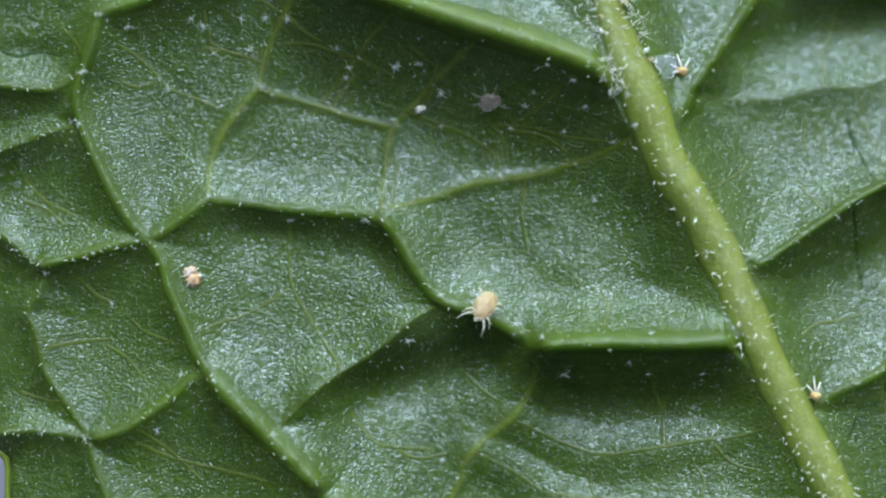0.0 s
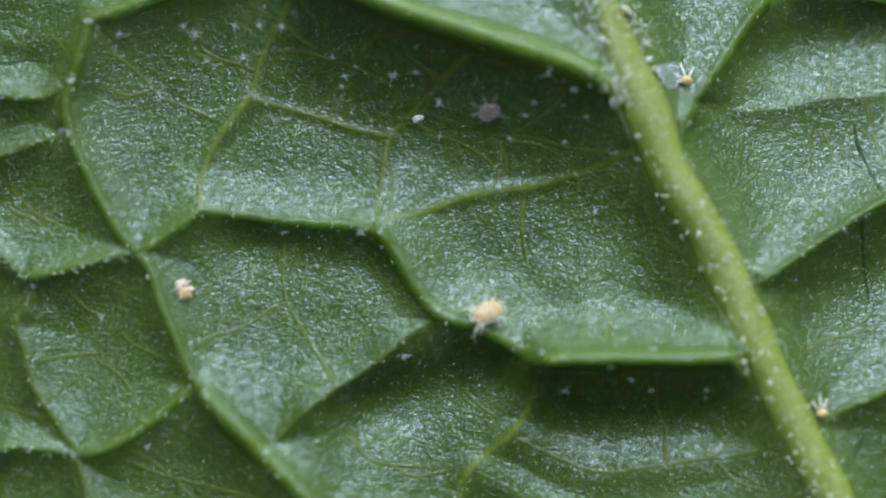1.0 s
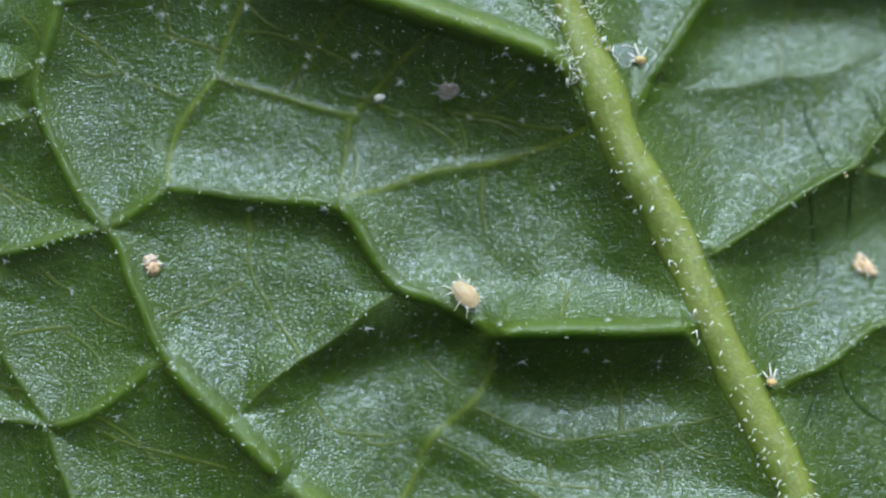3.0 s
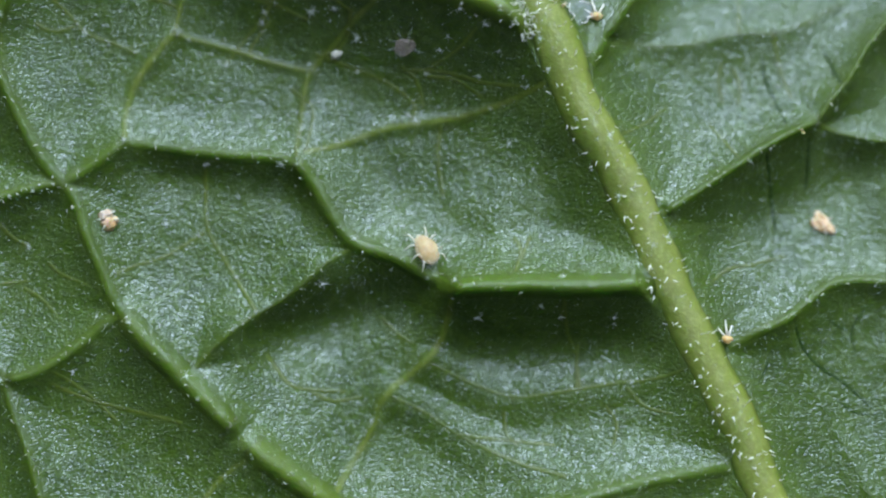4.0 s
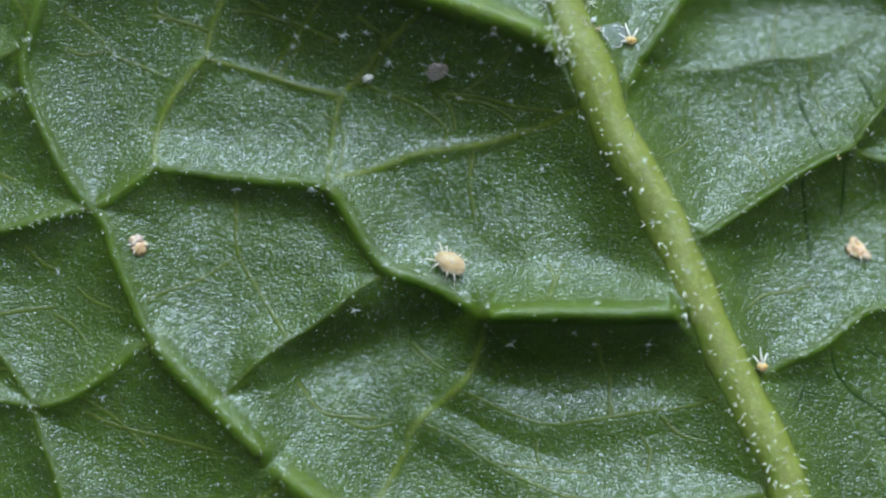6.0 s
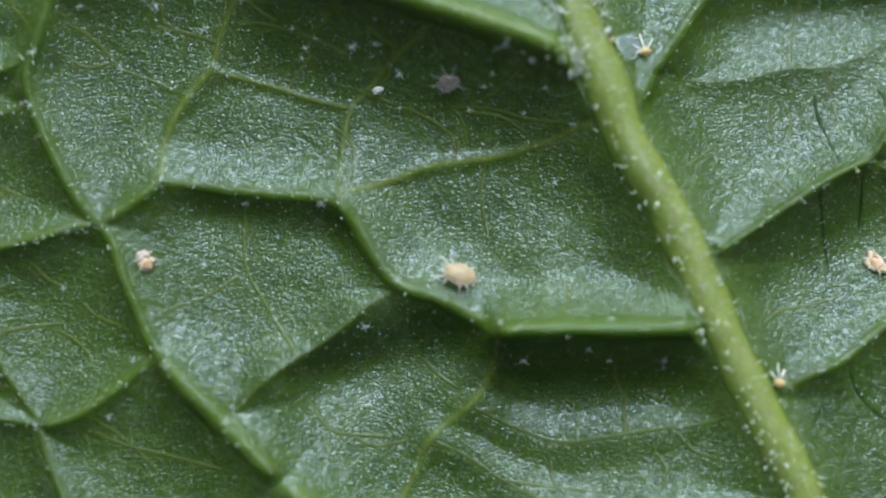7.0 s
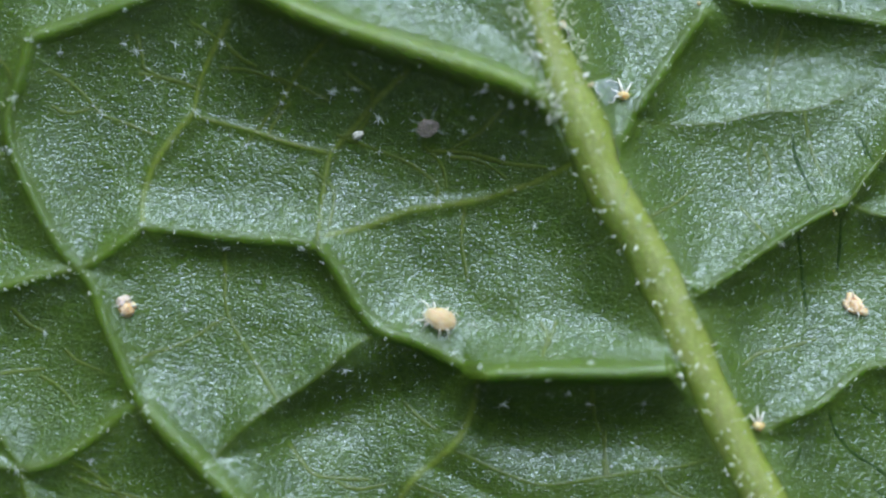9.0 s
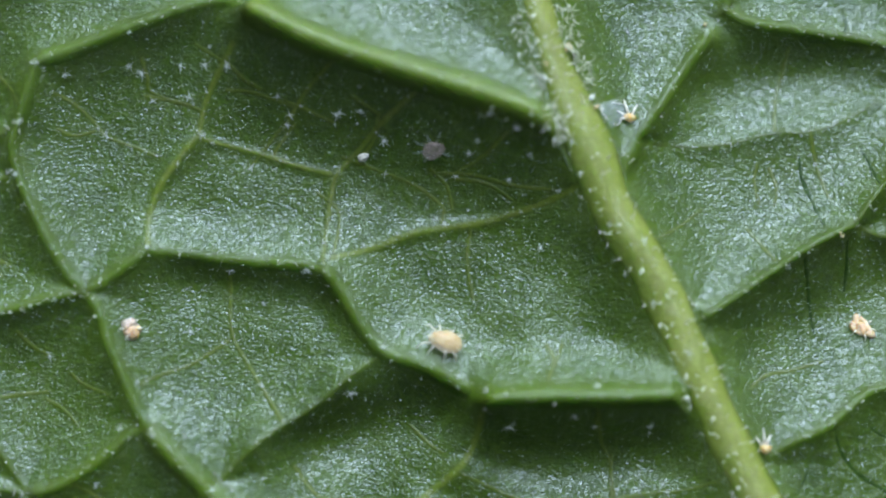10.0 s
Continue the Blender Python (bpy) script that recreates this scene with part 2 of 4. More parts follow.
vein("side_vein", 0.076, 0.08, "major", (-1.37, 0.47), (-1.6, 0.53), (-1.9, 0.56), (-2.63, 0.61), (-3.15, 0.68), (-3.71, 0.75))
vein("side_vein", 0.076, 0.1, "major", (-3.71, 0.75), (-4.03, 0.51), (-4.37, 0.29), (-4.57, 0.2))
vein("side_vein", 0.069, 0.1, "major", (-4.57, 0.2), (-4.99, 0.12), (-5.43, -0.01), (-5.96, -0.15))
vein("side_vein", 0.069, 0.09, "major", (-3.75, -1.59), (-3.94, -1.69), (-4.37, -2.04), (-4.82, -2.33), (-5.22, -2.45))
vein("side_vein", 0.054, 0.08, "major", (-5.38, 2.47), (-5.76, 2.25), (-6.06, 2.24), (-6.36, 2.27), (-6.66, 2.29))
vein("side_vein", 0.046, 0.06, "major", (-5.43, 1.76), (-5.92, 1.63), (-6.37, 1.47), (-6.67, 1.37))
vein("side_vein", 0.054, 0.07, "major", (-5.96, -0.15), (-6.19, 0.01), (-6.35, 0.16), (-6.59, 0.33))
vein("side_vein", 0.046, 0.06, "major", (-5.96, -0.15), (-5.99, -0.49), (-6.15, -0.76), (-6.02, -1.08), (-5.92, -1.53), (-5.66, -1.92), (-5.36, -2.34), (-5.22, -2.45))
vein("side_vein", 0.054, 0.07, "major", (-5.22, -2.45), (-5.56, -2.41), (-6.01, -2.35), (-6.31, -2.36), (-6.62, -2.42))
vein("side_vein", 0.054, 0.07, "major", (-5.31, -2.5), (-5.19, -2.88), (-4.97, -3.4), (-4.81, -3.92), (-4.69, -4.29))
vein("side_vein", 0.092, 0.11, "major", (2.47, 1.71), (2.68, 1.96), (2.89, 2.32), (3.21, 2.78), (3.46, 3.13), (3.79, 3.6))
vein("side_vein", 0.069, 0.09, "major", (4.02, 3.97), (4.38, 3.8), (4.92, 3.72), (5.69, 3.61), (6.22, 3.52), (6.78, 3.42))
vein("side_vein", 0.069, 0.09, "major", (4.02, 3.97), (4.15, 4.32), (4.32, 4.71))
vein("side_vein", 0.055, 0.15, "major", (3.49, -0.24), (3.71, -0.11), (4.06, 0.11), (4.53, 0.42), (4.99, 0.72), (5.45, 0.96), (5.71, 1.05))
vein("side_vein", 0.045, 0.14, "major", (5.71, 1.05), (5.9, 1.35), (6.18, 1.68), (6.43, 2.1), (6.76, 2.48), (7.17, 2.88))
vein("side_vein", 0.038, 0.08, "major", (5.71, 1.05), (6.05, 0.91), (6.58, 0.82), (7.15, 0.77))
vein("side_vein", 0.061, 0.09, "major", (4.3, -2.06), (4.54, -1.96), (4.83, -1.8), (5.21, -1.64), (5.53, -1.41), (5.84, -1.18), (6.16, -1.1), (6.53, -1.11), (7.08, -1.17))
vein("side_vein", 0.084, 0.1, "major", (4.59, -3.57), (4.34, -3.62), (3.68, -3.72), (3.14, -3.81), (2.61, -3.95), (2.01, -4.13))
vein("tertiary_vein", 0.031, 0.08, "major", (-0.66, -0.69), (-0.99, -0.89), (-1.29, -1.17), (-1.65, -1.43), (-1.95, -1.6), (-2.31, -1.86), (-2.58, -2.13), (-2.76, -2.31))
vein("tertiary_vein", 0.054, 0.05, "mid", (0.73, -1.28), (0.66, -1.68), (0.5, -2.06), (0.2, -2.36), (-0.1, -2.6), (-0.31, -2.89))
vein("tertiary_vein", 0.054, 0.05, "mid", (-0.26, -2.95), (-0.49, -3.37), (-0.71, -3.73), (-0.85, -4))
vein("tertiary_vein", 0.046, 0.05, "mid", (-1.39, 0.56), (-1.38, 0.78), (-1.34, 1.17), (-1.28, 1.6), (-1.22, 1.78))
vein("tertiary_vein", 0.046, 0.04, "weak", (-1.22, 1.78), (-0.98, 2.02), (-0.66, 2.38), (-0.38, 2.62), (-0.07, 2.88))
vein("tertiary_vein", 0.054, 0.05, "mid", (-1.3, 0.63), (-0.7, 0.78), (-0.18, 0.97), (0.34, 1.05), (0.8, 1.12), (1.39, 1.3), (1.83, 1.49), (2.1, 1.64))
vein("tertiary_vein", 0.054, 0.05, "mid", (-3.71, 0.81), (-3.73, 1.16), (-3.6, 1.59), (-3.34, 1.97), (-3.07, 2.28))
vein("tertiary_vein", 0.046, 0.04, "weak", (-3.07, 2.28), (-2.97, 2.73), (-2.78, 3.13), (-2.56, 3.51))
vein("tertiary_vein", 0.038, 0.05, "weak", (-3.07, 2.25), (-2.68, 2.15), (-2.23, 2.03), (-1.77, 1.88), (-1.28, 1.76))
vein("tertiary_vein", 0.030, 0.09, "fold", (0.43, -2.25), (1.05, -2.54), (1.59, -2.7), (2.2, -2.63), (2.89, -2.51), (3.42, -2.45), (3.95, -2.27))
vein("tertiary_vein", 0.030, 0.09, "fold", (-0.11, -2.69), (0.36, -2.92), (0.74, -3.17), (1.13, -3.37), (1.66, -3.58), (2.26, -3.73))
vein("side_vein", 0.026, 0.035, "major", (2.83, 2.17), (3.5, 2.11), (4.11, 2.16), (4.72, 2.31), (5.19, 2.32), (5.66, 2.47), (6.19, 2.77))
vein("tertiary_vein", 0.046, 0.05, "mid", (-1.9, -3.41), (-2.22, -3.64), (-2.44, -3.84), (-2.58, -4.02))
vein("tertiary_vein", 0.031, 0.03, "weak", (-1.77, 2.45), (-2, 2.15), (-2.11, 1.96))
vein("tertiary_vein", 0.038, 0.03, "weak", (-1.22, 3.22), (-1.54, 2.93), (-1.77, 2.63), (-1.92, 2.38))
vein("tertiary_vein", 0.031, 0.03, "weak", (-6.26, 1.04), (-5.95, 0.74), (-5.56, 0.55))
vein("veinlet", 0.031, 0.02, "fine", (-4.97, 2.85), (-4.72, 2.71), (-4.46, 2.46), (-4.29, 2.27), (-3.95, 2.14), (-3.59, 1.99))
vein("veinlet", 0.031, 0.02, "fine", (-3.81, -1.02), (-3.53, -0.9), (-3.17, -0.78), (-2.66, -0.46))
vein("veinlet", 0.031, 0.02, "fine", (-2.65, 0.41), (-2.63, -0.34), (-2.38, -0.83), (-2.12, -1.23), (-1.9, -1.55))
vein("veinlet", 0.031, 0.02, "fine", (-1.16, 2), (-0.72, 1.83), (-0.18, 1.61), (0.19, 1.32), (0.18, 1.09))
vein("veinlet", 0.031, 0.02, "fine", (-0.64, 2.57), (-0.72, 2.21), (-0.86, 2.03))
vein("veinlet", 0.031, 0.02, "fine", (0.04, 1.77), (0.64, 1.73), (1.16, 1.59), (1.68, 1.53))
vein("veinlet", 0.031, 0.02, "fine", (0.57, 1.02), (0.53, 0.56), (0.61, 0.04))
vein("veinlet", 0.028, 0.02, "fine", (1.57, -0.52), (1.66, -0.7), (1.57, -0.98))
vein("veinlet", 0.028, 0.02, "fine", (2.18, -1.16), (2.22, -1.35), (2.21, -1.67))
vein("veinlet", 0.028, 0.02, "fine", (2.23, -1.34), (2.3, -1.82), (2.43, -2.13), (2.43, -2.59))
vein("veinlet", 0.028, 0.02, "groove", (5.04, 2.04), (5.07, 1.69), (5.18, 1.37), (5.29, 1.04))
vein("veinlet", 0.028, 0.02, "groove", (4.99, 0.69), (5.1, 0.21), (5.21, -0.49))
vein("veinlet", 0.028, 0.02, "groove", (5.61, 0.86), (5.64, 0.45), (5.63, 0.14))
vein("veinlet", 0.028, 0.02, "groove", (5.36, -1.63), (5.49, -1.99), (5.74, -2.28), (6.09, -2.51), (6.5, -2.88))
vein("veinlet", 0.028, 0.02, "fine", (4.26, -1.12), (4.5, -0.95), (4.9, -0.88), (5.3, -0.77))
vein("veinlet", 0.031, 0.02, "fine", (4.7, 2.31), (4.75, 2.72), (4.86, 3.11), (4.94, 3.49))
vein("veinlet", 0.028, 0.02, "fine", (5.19, 2.33), (5.29, 1.79), (5.41, 1.4))
vein("veinlet", 0.031, 0.02, "fine", (-5.83, -1.23), (-5.48, -1.17), (-5.04, -1.13))
vein("veinlet", 0.031, 0.02, "fine", (-5.47, -0.31), (-5.26, -0.53), (-5.04, -0.65))
vein("veinlet", 0.031, 0.02, "fine", (-3.8, 2.82), (-3.46, 2.76), (-3.12, 2.68))
vein("veinlet", 0.031, 0.02, "fine", (-2.21, 2.89), (-2.44, 3.03), (-2.66, 3.25))
vein("veinlet", 0.031, 0.02, "fine", (-1.91, 2.74), (-1.62, 2.62), (-1.24, 2.44))
vein("veinlet", 0.031, 0.02, "fine", (-4.67, -2.33), (-4.4, -2.5), (-4.12, -2.73), (-3.82, -3.02))
vein("veinlet", 0.031, 0.02, "fine", (-1.8, -2.13), (-1.49, -2.52), (-1.19, -2.6), (-0.73, -2.64))
vein("veinlet", 0.031, 0.02, "fine", (-4.68, -2.51), (-4.17, -2.74), (-3.54, -2.89), (-2.91, -3.03))
vein("veinlet", 0.031, 0.02, "fine", (-1.49, 1.53), (-1.19, 1.23), (-1.26, 0.69))
vein("veinlet", 0.023, 0.02, "fine", (2.93, 0.84), (3.33, 1.02), (3.69, 1.28))
vein("veinlet", 0.023, 0.02, "fine", (4.27, 1.02), (4.46, 0.78), (4.62, 0.56))
vein("veinlet", 0.023, 0.02, "fine", (4.62, 1.84), (4.72, 1.57), (4.67, 1.3))
vein("veinlet", 0.024, 0.02, "groove", (5.87, -1.63), (6.02, -1.74), (6.15, -1.79))
vein("veinlet", 0.023, 0.02, "groove", (5.04, -2.11), (4.96, -2.34), (4.86, -2.5))
vein("veinlet", 0.024, 0.02, "groove", (5.96, -2.73), (6.25, -2.91), (6.59, -2.93))
vein("veinlet", 0.023, 0.02, "groove", (5.86, 2.09), (5.96, 1.89), (5.98, 1.68))
vein("veinlet", 0.023, 0.02, "groove", (6.39, -1.49), (6.21, -1.8), (6.28, -2.18))
vein("veinlet", 0.023, 0.02, "fine", (1.65, -0.82), (1.73, -0.66), (1.79, -0.51))
vein("veinlet", 0.023, 0.02, "fine", (2.81, -2.81), (2.96, -3.03), (2.91, -3.33))
vein("veinlet", 0.023, 0.02, "fine", (1.44, -2.9), (1.47, -3.2), (1.62, -3.35))
vein("veinlet", 0.023, 0.02, "fine", (2.45, -1.99), (2.44, -2.29), (2.48, -2.58))
vein("veinlet", 0.023, 0.02, "fine", (4.47, 1.9), (4.42, 1.67), (4.47, 1.33))
vein("veinlet", 0.023, 0.02, "groove", (5.99, 1.85), (6.06, 1.61), (6.24, 1.47))
vein("veinlet", 0.023, 0.02, "groove", (5.67, 4.05), (5.72, 3.8), (5.65, 3.61))
vein("veinlet", 0.027, 0.02, "fine", (-2.69, 2.89), (-2.31, 2.85), (-1.77, 2.65))
vein("veinlet", 0.027, 0.02, "fine", (-1.01, 2.79), (-0.83, 2.67), (-0.63, 2.53))
vein("veinlet", 0.027, 0.02, "fine", (-1.9, 2.45), (-2.18, 2.13), (-2.41, 1.84))
vein("veinlet", 0.027, 0.02, "fine", (-3.81, 3.33), (-3.74, 3.05), (-3.68, 2.86), (-3.04, 2.63))
vein("veinlet", 0.027, 0.02, "fine", (-3.09, 3.5), (-2.86, 3.35), (-2.62, 3.2))
vein("veinlet", 0.027, 0.02, "fine", (-4.95, 2.38), (-4.73, 2.29), (-4.45, 2.35))
vein("veinlet", 0.027, 0.02, "fine", (0.03, 1.83), (0.25, 1.6), (0.33, 1.28))
vein("veinlet", 0.027, 0.02, "fine", (-4.77, -0.87), (-4.58, -1.03), (-4.22, -1.17))
vein("veinlet", 0.027, 0.02, "fine", (-5.11, -1.22), (-4.84, -1.38), (-4.63, -1.61))
vein("veinlet", 0.027, 0.02, "fine", (-5.73, 3.1), (-5.49, 2.83), (-5.39, 2.53))
vein("veinlet", 0.027, 0.02, "fine", (-6.26, 0.74), (-5.95, 0.63), (-5.67, 0.4))
vein("veinlet", 0.027, 0.02, "fine", (-6.29, -1.84), (-5.9, -1.95), (-5.62, -1.97))
vein("veinlet", 0.027, 0.02, "fine", (0.37, 1.69), (0.79, 1.62), (1.13, 1.4))
vein("veinlet", 0.027, 0.02, "fine", (1.06, 2.29), (0.78, 2.01), (0.37, 1.77))
vein("veinlet", 0.027, 0.02, "fine", (-0.25, -1.62), (-0.02, -1.84), (0.2, -1.99))
vein("veinlet", 0.027, 0.02, "fine", (-1.19, -2.64), (-0.88, -2.76), (-0.49, -2.7))
vein("veinlet", 0.027, 0.02, "fine", (3.11, -2.57), (3.35, -2.81), (3.72, -2.91))
vein("veinlet", 0.030, 0.02, "groove", (-6.62, 2.80), (-6.35, 2.72), (-6.05, 2.77), (-5.72, 2.70))
vein("veinlet", 0.027, 0.02, "fine", (0.82, -3.21), (1.43, -3.28), (2.12, -3.34))
# the rest of the net, past what is looked at
vein("side_vein", 0.12, 0.12, "major", (0.8, 5.59), (-1.5, 5.88), (-4.49, 5.28), (-6.56, 4.58))
vein("side_vein", 0.12, 0.12, "major", (0.9, 5.51), (2.96, 5.22), (5, 5.28), (7.22, 4.69))
vein("side_vein", 0.10, 0.10, "major", (7.22, 4.69), (7.47, 1.89), (7.19, -0.96), (7.68, -3.89))
vein("side_vein", 0.12, 0.12, "major", (5.58, -5.07), (1.99, -5.28), (-1.2, -4.99), (-5.19, -4.89))
for k in range(9):
    s = -13.0 + 3.3 * k
    bx, by = 2.8 + 0.451 * s, 0.2 - 0.893 * s
    for side in (-1, 1):
        ex, ey = bx + side * 7.2 * 0.893 + 1.2, by + side * 7.2 * 0.451 - 2.6
        mx, my = (bx + ex) / 2, (by + ey) / 2 + 0.3
        if max(abs(bx) - 7.4, abs(by) - 5.0, 0) and max(abs(ex) - 7.6, abs(ey) - 5.2, 0) and max(abs(mx) - 7.6, abs(my) - 5.2, 0):
            vein("side_vein", 0.12, 0.12, "major", (bx, by), (mx, my), (ex, ey))

MID = VEINS[0][4]

# ---- the leaf's outline and its quilted surface ----
AXIS, CROSS, CENTRE = np.array((0.451, -0.893)), np.array((-0.893, -0.451)), np.array((2.8, 0.2))


def inside(x, y):
    """How far inside the toothed margin a place lies."""
    s = (x - CENTRE[0]) * AXIS[0] + (y - CENTRE[1]) * AXIS[1]
    w = (x - CENTRE[0]) * CROSS[0] + (y - CENTRE[1]) * CROSS[1]
    ends = np.clip(1 - ((s - 4) / 18.2) ** 2, 0, 1)
    tooth = np.maximum(0, 1 - np.abs((s + 1.82 + 1.15) % 2.3 - 1.15) / 0.28)
    ends = ends + 0.114 * np.exp(-(((s + 6.0) / 2.6) ** 2))
    return 0.06 + 10.5 * ends + 0.16 * tooth * np.minimum(ends, 1) + 0.05 * np.sin(5.1 * s) - np.abs(w)


def off_rib(line):
    """How far the places of a line are from the middle of the midrib."""
    return np.array([np.min(np.hypot(MID[:, 0] - px, MID[:, 1] - py)) for px, py in line])


def solve_membrane():
    """The blade sags between the veins that hold it up."""
    x0, y0, x1, y1 = -14.0, -19.0, 16.5, 19.0
    z = None
    for step, rounds in ((0.48, 300), (0.24, 200), (0.12, 160), (0.06, 130)):
        nx, ny = int((x1 - x0) / step) + 1, int((y1 - y0) / step) + 1
        hold, rest = np.zeros((ny, nx)), np.zeros((ny, nx))
        for name, half, high, rank, line in VEINS:
            stiff = {"major": 60.0, "mid": 2.0, "weak": 0.0, "fine": 0.0, "fold": 0.0, "groove": 0.0}[rank] * step / 4
            if name != "midrib":
                line = line[off_rib(line) > 0.33]
            i = np.clip(np.rint((line[:, 0] - x0) / step).astype(int), 0, nx - 1)
            j = np.clip(np.rint((line[:, 1] - y0) / step).astype(int), 0, ny - 1)
            hold[j, i] = np.maximum(hold[j, i], stiff)
            rest[j, i] = np.maximum(rest[j, i], 0.0 if rank != "major" else 0.34 if name == "midrib" else 0.44 if half > 0.158 else max(0.0, high * 2.3 - 0.11))
        gx, gy = np.meshgrid(x0 + step * np.arange(nx), y0 + step * np.arange(ny))
        out = inside(gx, gy) < 0.15
        hold[out], rest[out] = 60.0 * step / 4, -0.08
        if z is None:
            z = np.zeros((ny, nx))
        else:
            z = Field(x0, y0, step * 2, z)(gx, gy)
        beyond = -(gx - CENTRE[0]) * CROSS[0] - (gy - CENTRE[1]) * CROSS[1]
        load = SAG * (1 + 0.45 * np.clip(beyond / 0.6, 0, 1)) * step * step / 4
        for _ in range(rounds):
            q = np.pad(z, 1, mode="edge")
            z = ((q[2:, 1:-1] + q[:-2, 1:-1] + q[1:-1, 2:] + q[1:-1, :-2]) / 4 - load + hold * rest) / (1 + hold)
    return Field(x0, y0, step, z)


SAG = 0.30
MEMBRANE = solve_membrane()


def vein_fields():
    """Two grids: the low swelling of the blade along the small veins, and how near a vein is (its paler green)."""
    x0, y0, step = -8.0, -6.0, 0.025
    nx, ny = int(16.0 / step) + 1, int(12.0 / step) + 1
    gx, gy = x0 + step * np.arange(nx), y0 + step * np.arange(ny)
    swell, near = np.zeros((ny, nx)), np.zeros((ny, nx))
    for name, half, high, rank, line in VEINS:
        reach = 3.2 if name == "midrib" else 7.0 * half + 0.8
        for k in range(0, len(line), 25):
            bit = line[k:k + 27]
            a, b = bit.min(0) - reach, bit.max(0) + reach
            i0, i1 = np.searchsorted(gx, (a[0], b[0]))
            j0, j1 = np.searchsorted(gy, (a[1], b[1]))
            if i0 >= i1 or j0 >= j1:
                continue
            d2 = np.full((j1 - j0, i1 - i0), 30.0)
            for px, py in bit[::2]:
                d2 = np.minimum(d2, (gx[None, i0:i1] - px) ** 2 + (gy[j0:j1, None] - py) ** 2)
            area = (slice(j0, j1), slice(i0, i1))
            d = np.sqrt(d2 + 0.0004)
            if rank == "groove":
                swell[area] -= 0.012 * np.exp(-d2 / 0.018**2)
                continue
            if name == "midrib":
                skirt = 0.14 * np.exp(-np.maximum(0, d - 0.30) / 0.6)
            elif rank == "major":
                skirt = ((0.095 if half > 0.03 else 0.03) + 0.9 * high) * np.exp(-np.maximum(0, d - 0.5 * half) / (0.23 + 1.2 * half))
            elif rank == "fold":
                skirt = high * np.exp(-d2 / 0.30**2)
            else:
                wide = {"mid": 2.4, "weak": 2.0, "fine": 1.5}[rank] * half
                skirt = {"mid": 0.9, "weak": 0.6, "fine": 0.5}[rank] * high * np.exp(-d2 / wide**2)
            swell[area] = np.maximum(swell[area], skirt)
            near[area] = np.maximum(near[area], {"major": 0.6, "mid": 0.5, "weak": 0.45, "fine": 0.35, "fold": 0.3}[rank] * np.exp(-d2 / (1.3 * half) ** 2))
    wx, wy = np.meshgrid(gx, gy)
    rib = np.full(wx.shape, 99.0)
    for px, py in MID[(np.abs(MID[:, 0]) < 9) & (np.abs(MID[:, 1]) < 7)][::4]:
        rib = np.minimum(rib, (wx - px) ** 2 + (wy - py) ** 2)
    free = np.clip((np.sqrt(rib) - 0.30) / 0.40, 0, 1)
    swell = np.minimum(swell, 0.14 + 0.6 * free * free * (3 - 2 * free))
    return Field(x0, y0, step, swell), Field(x0, y0, step, near)


SWELL, NEAR = vein_fields()
QUILT, QUILT_FINE, GRAIN = noise_field(0.55), noise_field(0.19), noise_field(0.062, aspect=1.3)


def dip(x, y, a, b, centre, wide, deep):
    """A shallow trough along the line from a to b, that far below it."""
    ux, uy = b[0] - a[0], b[1] - a[1]
    ln = math.hypot(ux, uy)
    ux, uy = ux / ln, uy / ln
    s = (x - a[0]) * ux + (y - a[1]) * uy
    d = (x - a[0]) * uy - (y - a[1]) * ux
    ends = np.clip(np.minimum(s + 0.3, ln + 0.3 - s) / 0.9, 0, 1)
    return -deep * np.exp(-(((d - centre) / wide) ** 2)) * ends * ends * (3 - 2 * ends)


def troughs(x, y):
    """Where the blade hangs lower beside its strong veins."""
    return (dip(x, y, (0.7, -1.22), (3.6, -1.14), 0.85, 0.42, 0.15) + dip(x, y, (-2.3, 3.85), (2.2, 2.1), 1.5, 0.75, 0.13)
            + dip(x, y, (2.3, 1.7), (3.3, -0.9), 0.75, 0.4, 0.05)
            + dip(x, y, (-1.2, 0.65), (2.2, 1.6), 0.95, 0.55, 0.05)
            + dip(x, y, (0.6, -1.2), (3.1, -1.15), -0.62, 0.36, 0.085) + dip(x, y, (-1.3, 0.4), (0.7, -1.2), -0.60, 0.34, 0.06)
            + dip(x, y, (-2.6, -2.15), (-0.66, -0.69), 0.0, 0.5, -0.09)
            + dip(x, y, (-6.7, 2.78), (-5.6, 2.72), 0.0, 0.16, 0.08)
            + dip(x, y, (-3.7, 0.75), (-1.2, 0.5), -0.55, 0.36, 0.07)
            + dip(x, y, (3.5, -0.24), (6.2, 1.2), 0.75, 0.42, 0.10)
            + dip(x, y, (-3.6, 0.72), (-1.0, 0.3), 0.30, 0.42, 0.125) + dip(x, y, (-1.4, 0.45), (-0.5, -0.65), 0.24, 0.36, 0.12)
            + dip(x, y, (-2.1, -1.75), (0.5, -1.0), 0.27, 0.44, 0.21)
            + dip(x, y, (1.0, 1.2), (2.6, 1.75), 1.75, 0.7, 0.12)
            + dip(x, y, (3.4, 2.1), (6.3, 2.6), -0.75, 0.44, 0.14))


